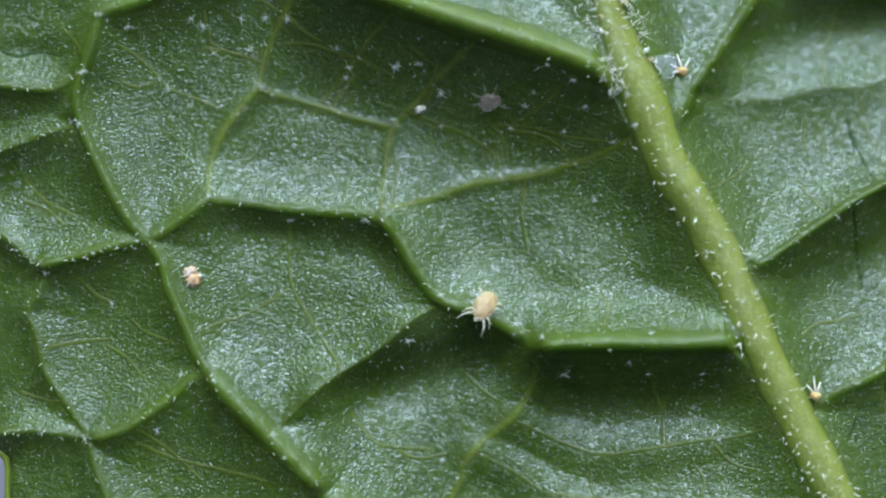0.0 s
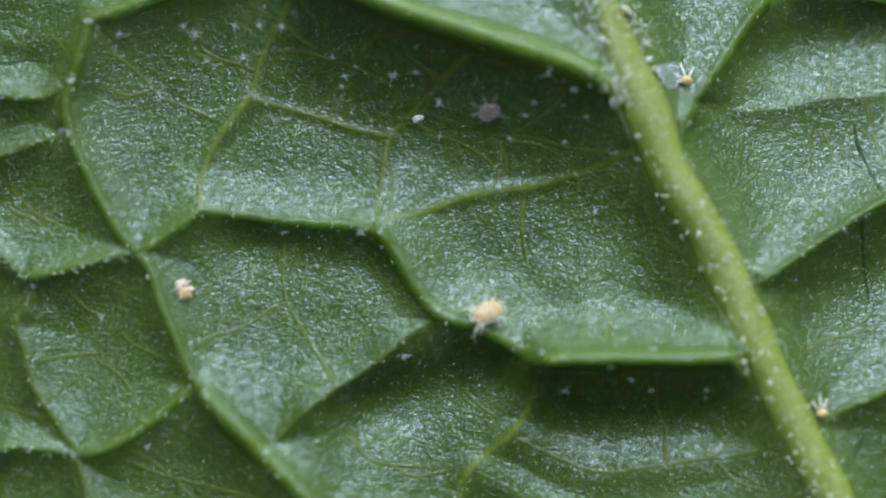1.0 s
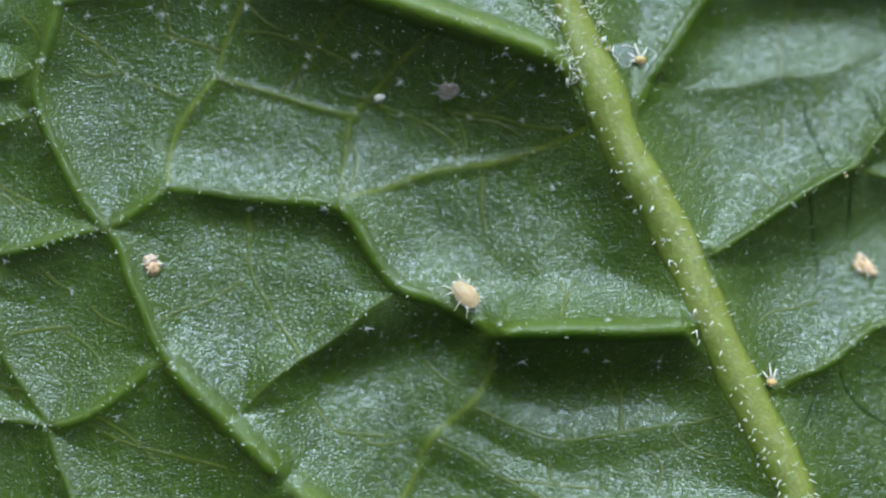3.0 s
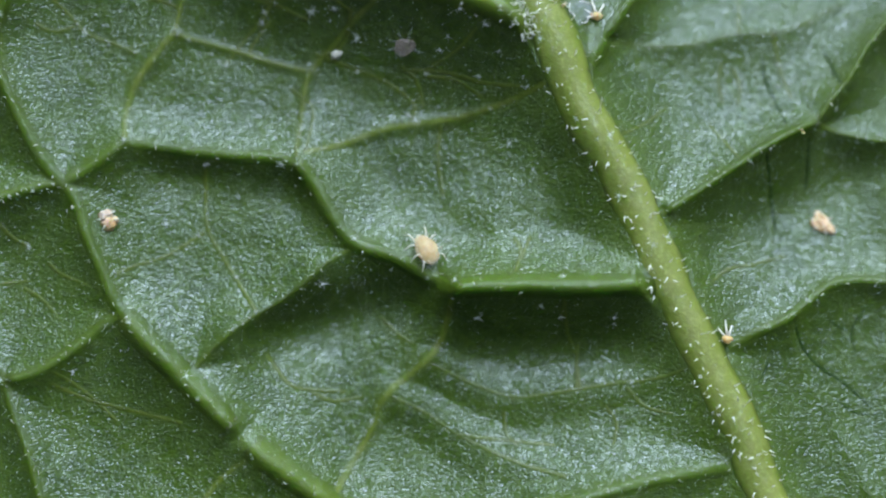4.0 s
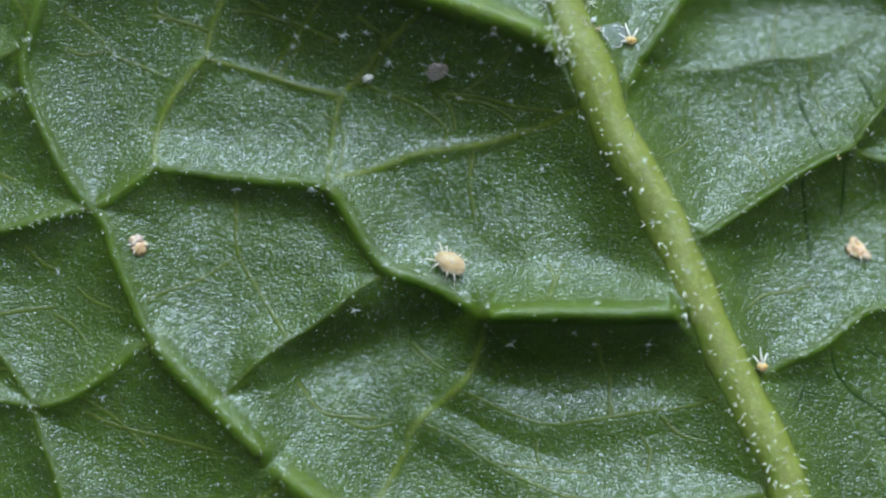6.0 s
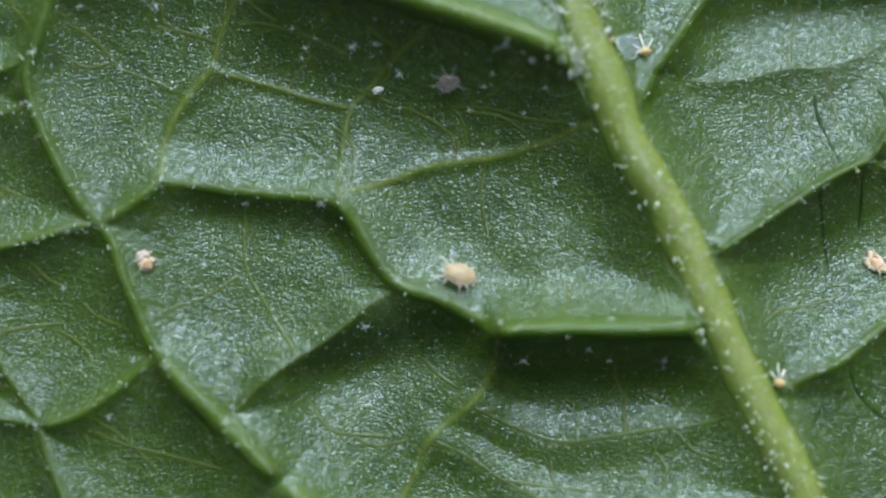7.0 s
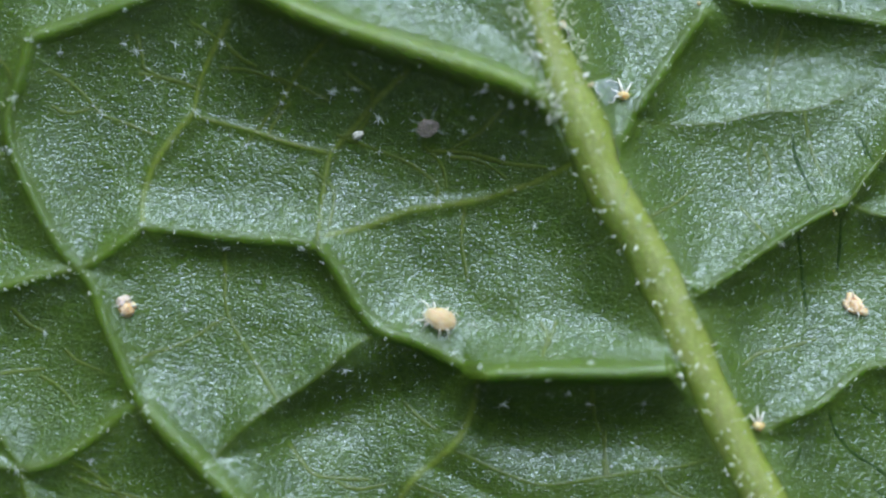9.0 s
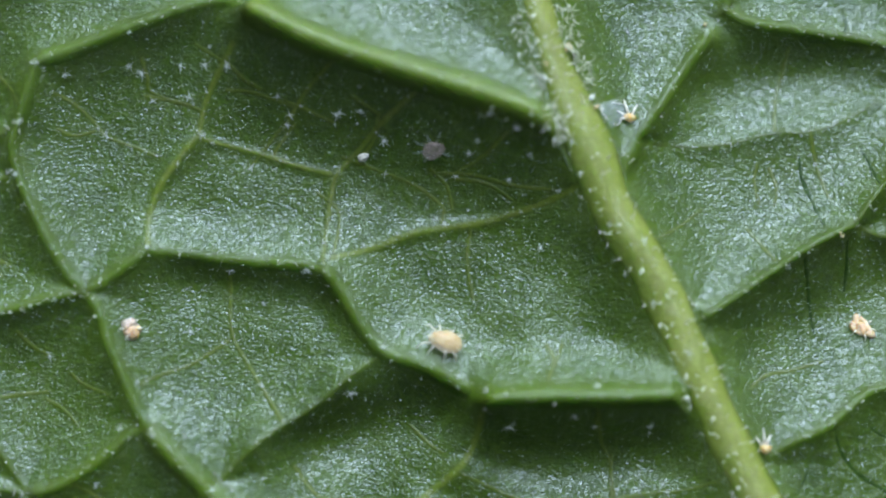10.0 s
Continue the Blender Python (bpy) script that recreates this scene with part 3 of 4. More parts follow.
def height(x, y):
    """The surface of the blade, in millimetres."""
    x, y = np.asarray(x, float), np.asarray(y, float)
    far = np.maximum(0, np.hypot(x, y) - 7.5)
    right = np.maximum(0, -(x - CENTRE[0]) * CROSS[0] - (y - CENTRE[1]) * CROSS[1] - 0.2)
    right = right**2 / (right + 0.4)
    return (MEMBRANE(x, y) + SWELL(x, y) + troughs(x, y) + 0.030 * QUILT(x, y) + 0.008 * QUILT_FINE(x, y) - 0.016 * far**2 + 0.055 * np.clip(0.3 - y, 0, 4.5) * np.clip((-0.8 - x) / 1.5, 0, 1) + (0.018 - 0.004 * np.exp(-(((x + 1.0) / 1.0) ** 2)) + 0.070 * np.clip((x + 0.3) / 1.5, 0, 1) * np.clip((4.6 - x) / 1.5, 0, 1)) * np.clip(-1.8 - y, 0, 3.5) ** 2 - 0.10 * right + (0.06 * np.clip(-1 - y, 0, 3) - 0.07 * np.clip(y, -4, 4)) * np.clip(right / 0.8, 0, 1))


def slope(x, y, e=0.08):
    n = Vector((float(height(x - e, y) - height(x + e, y)), float(height(x, y - e) - height(x, y + e)), 2 * e))
    return n.normalized()


def mesh_object(name, verts, faces, material, parent=None, smooth=True, **attributes):
    """verts in millimetres."""
    me = bpy.data.meshes.new(name)
    verts, faces = np.asarray(verts, np.float32) * MM, np.asarray(faces, np.int32)
    me.vertices.add(len(verts))
    me.vertices.foreach_set("co", verts.ravel())
    n, k = faces.shape
    me.loops.add(n * k)
    me.loops.foreach_set("vertex_index", faces.ravel())
    me.polygons.add(n)
    me.polygons.foreach_set("loop_start", np.arange(n, dtype=np.int32) * k)
    me.update(calc_edges=True)
    me.polygons.foreach_set("use_smooth", np.full(n, smooth))
    for key, values in attributes.items():
        me.attributes.new(key, "FLOAT", "POINT").data.foreach_set("value", np.asarray(values, np.float32))
    me.materials.append(material)
    ob = new(name, me)
    ob.parent = parent
    return ob


def part(name, bm, material, parent, label="", smooth=True):
    """One mesh under a thing; the bmesh is in millimetres."""
    bmesh.ops.scale(bm, vec=(MM,) * 3, verts=bm.verts)
    bmesh.ops.recalc_face_normals(bm, faces=bm.faces)
    me = bpy.data.meshes.new(name)
    bm.to_mesh(me)
    bm.free()
    me.polygons.foreach_set("use_smooth", [smooth] * len(me.polygons))
    me.materials.append(material)
    ob = new(name, me)
    ob.parent = parent
    return tagged(ob, label)


def grid_faces(ny, nx, keep=None):
    i = np.arange(ny * nx, dtype=np.int32).reshape(ny, nx)
    q = np.stack((i[:-1, :-1], i[:-1, 1:], i[1:, 1:], i[1:, :-1]), -1).reshape(-1, 4)
    return q if keep is None else q[keep[q].all(1)]


# ---- the leaf ----
leaf = tagged(new("leaf"), "dark green veined leaf, glossy underside turned upward with pale hairs", "leaf")


def spread(a, b, fine, lo, hi, coarse):
    core = np.arange(a, b, fine)
    left = [a]
    while left[-1] > lo:
        left.append(left[-1] - min(coarse, fine * 1.5 ** len(left)))
    right = [core[-1]]
    while right[-1] < hi:
        right.append(right[-1] + min(coarse, fine * 1.5 ** len(right)))
    return np.concatenate((left[:0:-1], core, right[1:]))


def blade():
    gx, gy = spread(-6.95, 6.95, 0.0185, -13.5, 16.0, 0.25), spread(-4.35, 4.35, 0.0185, -18.5, 18.5, 0.25)
    x, y = (g.ravel() for g in np.meshgrid(gx, gy))
    ins = inside(x, y)
    z = height(x, y) + 0.004 * GRAIN(x, y) - 0.10 * np.exp(-np.maximum(ins, 0) / 0.08)
    faces = grid_faces(len(gy), len(gx), ins > 0)
    used = np.unique(faces)
    place = np.zeros(len(x), np.int32)
    place[used] = np.arange(len(used))
    v = np.stack((x, y, z), 1)[used]
    mesh_object("blade", v, place[faces], LEAF, leaf, vein=NEAR(x, y)[used])


def lower_skin():
    gx, gy = np.arange(-13.5, 16.0, 0.16), np.arange(-18.5, 18.5, 0.16)
    x, y = (g.ravel() for g in np.meshgrid(gx, gy))
    faces = grid_faces(len(gy), len(gx), inside(x, y) > 0.05)
    used = np.unique(faces)
    place = np.zeros(len(x), np.int32)
    place[used] = np.arange(len(used))
    v = np.stack((x, y, height(x, y) - 0.22), 1)[used]
    mesh_object("lower_skin", v, place[faces][:, ::-1], LEAF, leaf, vein=np.zeros(len(used)))


RIDGE = {"groove": 0.35, "major": 0.11, "mid": 0.10, "weak": 0.16, "fine": 0.34, "fold": 0.08}


def vein_part(name, half, high, rank, line):
    across = {"major": 15, "mid": 9, "weak": 9, "fine": 7, "fold": 7, "groove": 5}[rank]
    if name == "midrib":
        across = 25
    t = np.gradient(line, axis=0)
    t /= np.linalg.norm(t, axis=1)[:, None] + 1e-9
    side = np.stack((-t[:, 1], t[:, 0]), 1)
    s = np.arange(len(line)) * 0.03
    wob = 1 + (0.03 if name == "midrib" else 0.10) * np.sin(2.3 * s + half * 90) + 0.04 * np.sin(6.1 * s + high * 50)
    taper = np.ones(len(line))
    if name != "midrib":
        m = min(8, len(line) // 4)
        taper[:m] = np.linspace(0.8, 1, m)
        taper[-m:] = np.linspace(1, 0.8, m)
    else:
        taper = 1 - 0.36 / (1 + np.exp(-(line[:, 1] - 2.72) / 0.22)) - 0.12 / (1 + np.exp((np.abs(line[:, 1] + 8) - 8.9) / 0.3))
    u = np.sin(np.linspace(-1, 1, across) * np.pi / 2)
    if rank == "groove":
        taper[:] = 0.35 + 0.65 * np.sin(np.linspace(0, np.pi, len(line))) ** 0.5
    wide = half * ((1.4 if half > 0.025 else 0.9) if rank == "groove" else 1.05 if name == "midrib" else 1.6 if rank == "major" else 1.5) * wob * (taper if rank == "groove" or name == "midrib" else 0.6 + 0.4 * taper)
    x = line[:, :1] + side[:, :1] * wide[:, None] * u
    y = line[:, 1:] + side[:, 1:] * wide[:, None] * u
    bulge = (1 - u**2) ** (1.25 if name == "midrib" else 1.7 if rank == "major" else 1.5)
    lumps = 1 + 0.10 * QUILT_FINE(x * 1.7, y * 1.7)
    z = height(x, y) + (1.0 if name == "midrib" else RIDGE[rank]) * high * bulge * lumps * (taper * wob)[:, None] - 0.012 * (u**2) ** 4 - 0.002
    if name == "midrib":
        ease = np.hanning(37) / np.hanning(37).sum()
        low, mid, top = (np.convolve(np.pad(z[:, k], 18, mode="edge"), ease, "valid")[:, None] for k in (0, across // 2, -1))
        z = low + (top - low) * (u + 1) / 2 + (mid - (low + top) / 2) * (1 - u**2) * (0.92 + 0.08 * lumps)
    z += 0.05 * high * GRAIN(x, y) * bulge
    v = np.stack((x, y, z), -1).reshape(-1, 3)
    core = np.clip(np.broadcast_to((0.95 if name == "midrib" else {"major": float(np.clip(3.2 * half - 0.32, 0.06, 0.22)), "mid": 0.24, "weak": 0.24, "fine": 0.19, "fold": 0.14, "groove": 0.0}[rank]) * (1 - u**2) ** (0.75 if name == "midrib" else 1.8), x.shape), 0, 1).ravel()
    keep = inside(v[:, 0], v[:, 1]) > -0.12
    f = grid_faces(len(line), across, keep)
    if len(f):
        mesh_object(name, v, f[:, ::-1], GROOVE_SHADE if rank == "groove" else RIB if name == "midrib" else VEIN, leaf, core=core)


def margin_rim():
    """The thick rounded edge of the blade."""
    s = np.arange(-13.9, 21.9, 0.04)
    for side in (1, -1):
        w = np.full(len(s), 12.0)
        for _ in range(12):
            p = CENTRE + np.outer(s, AXIS) + np.outer(w * side, CROSS)
            w += inside(p[:, 0], p[:, 1])
        p = CENTRE + np.outer(s, AXIS) + np.outer(w * side, CROSS)
        a = np.linspace(0, 2 * np.pi, 11)
        x = p[:, :1] + side * CROSS[0] * 0.05 * np.cos(a)
        y = p[:, 1:] + side * CROSS[1] * 0.05 * np.cos(a)
        z = (height(p[:, 0], p[:, 1]) - 0.12)[:, None] + 0.11 * np.sin(a)
        v = np.stack((x, y, z), -1).reshape(-1, 3)
        mesh_object("leaf_edge", v, grid_faces(len(s), len(a)), VEIN, leaf, core=np.full(len(v), 0.35))


blade()
lower_skin()
for row in VEINS:
    vein_part(*row)
margin_rim()

lowest = min(float(height(x, y)) for x, y in [CENTRE + AXIS * s + CROSS * w * 10.5 * max(0, 1 - ((s - 4) / 18.2) ** 2)
                                               for s in np.linspace(-13.8, 21.8, 60) for w in (-1, 1)])
n = 61
gx, gy = (g.ravel() for g in np.meshgrid(np.linspace(-45, 45, n), np.linspace(-45, 45, n)))
ground = mesh_object("ground", np.stack((gx, gy, np.full(n * n, lowest - 0.24) + 0.03 * QUILT(gx / 5, gy / 5)), 1), grid_faces(n, n), GROUND)
tagged(ground, "plain mauve-grey matte surface under the leaf", "surface", kind="structure")


# ---- hairs of the leaf ----
def cone(bm, a, b, r0, r1=0.0008, sides=5):
    a, b = Vector(a), Vector(b)
    q = (b - a).to_track_quat("Z", "Y")
    rings = []
    for c, r in ((a, r0), (b, r1)):
        rings.append([bm.verts.new(c + q @ Vector((r * math.cos(6.2832 * k / sides), r * math.sin(6.2832 * k / sides), 0))) for k in range(sides)])
    for k in range(sides):
        bm.faces.new((rings[0][k], rings[0][(k + 1) % sides], rings[1][(k + 1) % sides], rings[1][k]))
    bm.faces.new(rings[0][::-1])
    bm.faces.new(rings[1])


def star_mesh(arms, seed):
    r = random.Random(seed)
    bm = bmesh.new()
    for k in range(arms):
        a = 6.2832 * (k + r.uniform(-0.25, 0.25)) / arms
        ln = r.uniform(0.045, 0.085)
        cone(bm, (0, 0, 0.012), (ln * math.cos(a), ln * math.sin(a), r.uniform(0.012, 0.05)), 0.0055, 0.001)
    cone(bm, (0, 0, -0.01), (0, 0, 0.02), 0.009, 0.006, 6)
    bmesh.ops.scale(bm, vec=(MM,) * 3, verts=bm.verts)
    me = bpy.data.meshes.new("star_hair")
    bm.to_mesh(me)
    bm.free()
    me.materials.append(STAR)
    return me


STARS = [star_mesh(k, k) for k in (4, 5, 6, 7, 8)]


def top_of(x, y):
    """The surface with the midrib's bulge on it."""
    d = float(np.min(np.hypot(MID[:, 0] - x, MID[:, 1] - y)))
    extra = 0.075 * max(0.0, 1 - (d / 0.31) ** 2)
    for name, half, high, rank, line in VEINS[1:]:
        if rank == "major" and extra < high:
            e = float(np.min(np.hypot(line[:, 0] - x, line[:, 1] - y)))
            extra = max(extra, 0.28 * high * max(0.0, 1 - (e / (half * 1.35)) ** 2))
    return float(height(x, y)) + extra


def on_leaf(x, y, turn=0.0, lift=0.0, size=1.0):
    n = slope(x, y)
    q = Vector((0, 0, 1)).rotation_difference(n).to_matrix().to_4x4()
    return Matrix.Translation(Vector((x, y, top_of(x, y) + lift)) * MM) @ q @ Matrix.Rotation(turn, 4, "Z") @ Matrix.Scale(size, 4)


def star(x, y, size, r):
    ob = new("star_hair", r.choice(STARS))
    ob.parent = leaf
    ob.matrix_local = on_leaf(x, y, r.uniform(0, 6.28), 0.0, size)


r = random.Random(5)
for x, y in [(-3.97, 3.21), (-3.82, 3.12), (-3.19, 2.8), (-3.68, 2.75), (-2.96, 3.22), (-4.29, 2.27), (-4.06, -1.6), (-1.03, -1.15), (1.18, 2.33), (1.36, 2), (0.67, 2.19), (0.83, 2.53), (-0.57, 2.21), (-1.16, 2.58), (-0.88, 2.59), (-1.99, 2.81), (-1.88, 2.43), (-2.38, 1.85), (-1.84, 2.56), (0.23, 1.09), (0.12, 1.16), (1.75, 1.53), (1.51, 0.76), (-1.2, 2.55), (-2.66, 3.21), (-3.04, 2.29), (-5.15, 3.23), (-4.81, 3.09), (-5.38, 2.47), (-5.43, 1.77), (-3.3, 3.22), (-3.71, 0.79), (-0.59, -0.54), (0.68, -0.56)]:
    star(x, y, r.uniform(0.9, 1.35), r)
for x, y in [(0.23, -0.52), (0.04, -0.37), (0.56, 2.02), (0.37, 1.73), (1.09, 1.68), (-0.57, 1.77), (-5.83, 0.48), (-5.9, -0.23), (-5.04, -0.65), (-5.34, -2.45), (-4.39, -2.33), (-2.82, -2.38), (-3.59, -1.66), (-2.57, -2.4), (-3.21, -1.7), (1.9, 2.15), (2.02, 1.74), (2.39, 1.07), (2.83, 0.85), (2.97, 0.04), (3.41, -0.62), (3.61, -0.51), (2.2, -1.59), (1.92, -1.43), (2.93, -1.59), (3.17, -2.49), (3.11, -2.39), (0.77, -1.1), (2.2, -1.05), (1.08, -1.6), (0.41, -0.93), (-1.6, 0.48), (-2.2, 0.03), (-3.18, -0.34)]:
    star(x, y, r.uniform(0.8, 1.2), r)
count = 0
while count < 190:
    if r.random() < 0.5:
        row = r.choice(VEINS[1:45])
        p = row[4][r.randrange(len(row[4]))]
        x, y = p[0] + r.gauss(0, 0.05), p[1] + r.gauss(0, 0.05)
        size = r.uniform(0.3, 0.7)
    else:
        x, y = r.uniform(-6.6, 6.6), r.uniform(-4.0, 4.1)
        size = r.uniform(0.3, 0.75)
    if abs(x) < 6.7 and abs(y) < 4.2 and inside(x, y) > 0.1 and math.hypot(x - 0.2, y + 0.55) > 0.35:
        star(x, y, size, r)
        count += 1


def stiff_mesh(seed):
    """A short stiff hair, bent over, pointing along x."""
    r = random.Random(seed)
    bm = bmesh.new()
    ln, up = r.uniform(0.055, 0.10), r.uniform(0.35, 0.75)
    knee = (ln * 0.45, r.uniform(-0.01, 0.01), ln * up * 0.7)
    cone(bm, (0, 0, -0.012), knee, r.uniform(0.009, 0.013), 0.007, 6)
    cone(bm, knee, (ln, r.uniform(-0.02, 0.02), ln * up), 0.007, 0.0012, 6)
    bmesh.ops.scale(bm, vec=(MM,) * 3, verts=bm.verts)
    me = bpy.data.meshes.new("stiff_hair")
    bm.to_mesh(me)
    bm.free()
    me.materials.append(HAIR)
    return me


STIFF = [stiff_mesh(k) for k in range(6)]


def rib_hairs():
    """Stiff hairs along both flanks of the midrib, then finer fuzz on the other big veins."""
    r = random.Random(11)
    near_rib = [k for k in range(1, len(MID) - 1) if abs(MID[k][0]) < 6.6 and abs(MID[k][1]) < 4.5]
    for _ in range(300):
        k = r.choice(near_rib)
        t = MID[k + 1] - MID[k - 1]
        t = t / np.linalg.norm(t)
        side = r.choice((-1, 1))
        off = side * r.uniform(0.05, 1.05) * 0.30
        x, y = MID[k][0] - t[1] * off, MID[k][1] + t[0] * off
        a = math.atan2(t[0] * side, -t[1] * side) + r.gauss(0, 0.8)
        ob = new("stiff_hair", r.choice(STIFF))
        ob.parent = leaf
        ob.matrix_local = Matrix.Translation(Vector((x, y, top_of(x, y))) * MM) @ Matrix.Rotation(a, 4, "Z") @ Matrix.Scale(r.uniform(0.5, 1.15), 4)
    bm = bmesh.new()
    lines = [(row[4], row[1]) for row in VEINS[1:] if row[3] == "major" and abs(row[4][len(row[4]) // 2]).max() < 7]
    for _ in range(420):
        line, half = r.choice(lines)
        p = line[r.randrange(len(line))]
        if abs(p[0]) > 6.8 or abs(p[1]) > 4.4:
            continue
        x, y = p[0] + r.gauss(0, 0.7) * half, p[1] + r.gauss(0, 0.7) * half
        z = top_of(x, y)
        a, ln = r.uniform(0, 6.28), r.uniform(0.03, 0.075)
        cone(bm, (x, y, z - 0.01), (x + ln * math.cos(a) * 0.8, y + ln * math.sin(a) * 0.8, z + ln * 0.4), r.uniform(0.004, 0.008), 0.0012, 4)
    for _ in range(150):
        side = r.choice((-1, 1))
        k = r.choice([i for i in near_rib if (2.8 if side > 0 else 2.2) < MID[i][1] < 3.9])
        t = MID[k + 1] - MID[k - 1]
        t = t / np.linalg.norm(t)
        off = side * r.uniform(0.20, 0.42)
        x, y = MID[k][0] - t[1] * off, MID[k][1] + t[0] * off
        z, a, ln = top_of(x, y), r.uniform(0, 6.28), r.uniform(0.06, 0.15)
        mid = (x + 0.45 * ln * math.cos(a), y + 0.45 * ln * math.sin(a), z + 0.4 * ln)
        cone(bm, (x, y, z - 0.01), mid, r.uniform(0.006, 0.010), 0.005, 5)
        cone(bm, mid, (x + ln * math.cos(a + 0.4), y + ln * math.sin(a + 0.4), z + 0.5 * ln), 0.005, 0.0012, 5)
    return tagged(part("rib_fuzz", bm, HAIR, leaf), kind="stuff")


rib_hairs()


def glint_specks():
    """Countless pale specks on the blade: glints of the skin put into colour."""
    g = np.random.default_rng(3)
    n = 12000
    x, y = g.uniform(-6.8, 6.8, n), g.uniform(-4.2, 4.3, n)
    ok = inside(x, y) > 0.05
    x, y = x[ok], y[ok]
    n = len(x)
    z = height(x, y) + 0.002
    rad = g.uniform(0.003, 0.009, n) * np.where(g.uniform(0, 1, n) < 0.08, 1.5, 1.0)
    ring = np.array([(1, 0, 0), (0, 1, 0), (-1, 0, 0), (0, -1, 0), (0, 0, 1.0)])
    turn = g.uniform(0, 6.28, n)
    c, s = np.cos(turn), np.sin(turn)
    lx = (ring[None, :, 0] * c[:, None] - ring[None, :, 1] * s[:, None] * 0.8) * rad[:, None]
    ly = (ring[None, :, 0] * s[:, None] + ring[None, :, 1] * c[:, None] * 0.8) * rad[:, None]
    v = np.stack((x[:, None] + lx, y[:, None] + ly, z[:, None] + ring[None, :, 2] * rad[:, None]), -1).reshape(-1, 3)
    f = np.array([(0, 1, 4), (1, 2, 4), (2, 3, 4), (3, 0, 4)])
    f = (f[None] + 5 * np.arange(n)[:, None, None]).reshape(-1, 3)
    return tagged(mesh_object("glint_speckle", v, f, SPECK, leaf, smooth=True), kind="stuff")


glint_specks()


# ---- the mites and their leavings ----
def blob(size, lumps, seed, waist=0.0, detail=3):
    """A lumpy egg-shaped bmesh along x, its head end at +x."""
    bm = bmesh.new()
    bmesh.ops.create_icosphere(bm, subdivisions=detail, radius=1.0)
    off = Vector((seed * 3.1, seed * 1.7, seed * 0.9))
    for v in bm.verts:
        p = v.co.copy()
        k = 1 + lumps * noise.noise(p * 1.9 + off) + 0.45 * lumps * noise.noise(p * 4.3 + off)
        taper = 1 - 0.16 * max(0, p.x) - waist * math.exp(-((p.x - 0.35) / 0.12) ** 2)
        v.co = Vector((p.x * size[0] * k, p.y * size[1] * k * taper, p.z * size[2] * k * taper))
    return bm


def move(bm, x, y, z, turn=0.0):
    bmesh.ops.transform(bm, matrix=pose(x, y, z, 0, 0, turn), verts=bm.verts)
    return bm


def leg_mesh(reach, drop, bend, r0):
    """A jointed leg from the hip at the origin out along x to a foot below."""
    bm = bmesh.new()
    knots = [(0, 0, 0), (reach * 0.30, 0, bend * 0.8), (reach * 0.62, 0, bend), (reach * 0.86, 0, -drop * 0.55), (reach, 0, -drop)]
    for k, (a, b) in enumerate(zip(knots, knots[1:])):
        cone(bm, a, b, r0 * (1 - 0.17 * k), r0 * (0.86 - 0.17 * k), 7)
        bmesh.ops.create_icosphere(bm, subdivisions=1, radius=r0 * (0.95 - 0.17 * k), matrix=Matrix.Translation(a))
    for k in range(3):
        x = reach * (0.3 + 0.25 * k)
        cone(bm, (x, 0, bend * 0.8), (x + 0.02, 0.022 * (-1) ** k, bend + 0.03), 0.0025, 0.0006, 4)
    return bm


def live_mite():
    ob = tagged(new("spider_mite"), "pale amber translucent mite with a rounded body, walking on the leaf", "mite")
    body = part("body", move(blob((0.222, 0.150, 0.100), 0.07, 2, 0.03, 4), 0, 0, 0.118), MITE, ob)
    part("mouthparts", move(blob((0.045, 0.036, 0.032), 0.08, 4), 0.212, 0, 0.095), LEG, ob, "pale mouthparts")
    legs = []
    for side in (1, -1):
        for x, turn, reach in ((0.165, 28, 0.215), (0.105, 62, 0.17), (-0.02, 108, 0.165), (-0.085, 138, 0.18)):
            leg = part("leg", leg_mesh(reach * 0.98, 0.10, 0.04, 0.013), LEG, ob)
            legs.append((leg, x, 0.085 * side, turn * side))
    r = random.Random(9)
    for k in range(28):
        a = radians(10 + 360 * k / 28)
        x, y = 0.18 * math.cos(a), 0.125 * math.sin(a)
        bm = bmesh.new()
        cone(bm, (x, y, 0.15), (x * r.uniform(1.35, 1.5), y * r.uniform(1.4, 1.6), 0.14 + r.uniform(0.0, 0.07)), 0.0048, 0.0020, 5)
        part("bristle", bm, LEG, body)
    return ob, legs


MITE_OB, MITE_LEGS = live_mite()


def put(ob, x, y, turn=0.0, lift=0.0):
    ob.matrix_world = on_leaf(x, y, radians(turn), lift)
    return ob


def stub_legs(ob, material, places, thick=0.009):
    for x, y, a, ln in places:
        bm = bmesh.new()
        dx, dy = math.cos(radians(a)), math.sin(radians(a))
        cone(bm, (x, y, 0.05), (x + dx * ln * 0.55, y + dy * ln * 0.55, 0.085), thick, thick * 0.8, 6)
        cone(bm, (x + dx * ln * 0.55, y + dy * ln * 0.55, 0.085), (x + dx * ln, y + dy * ln, 0.02), thick * 0.8, thick * 0.4, 6)
        part("leg", bm, material, ob)


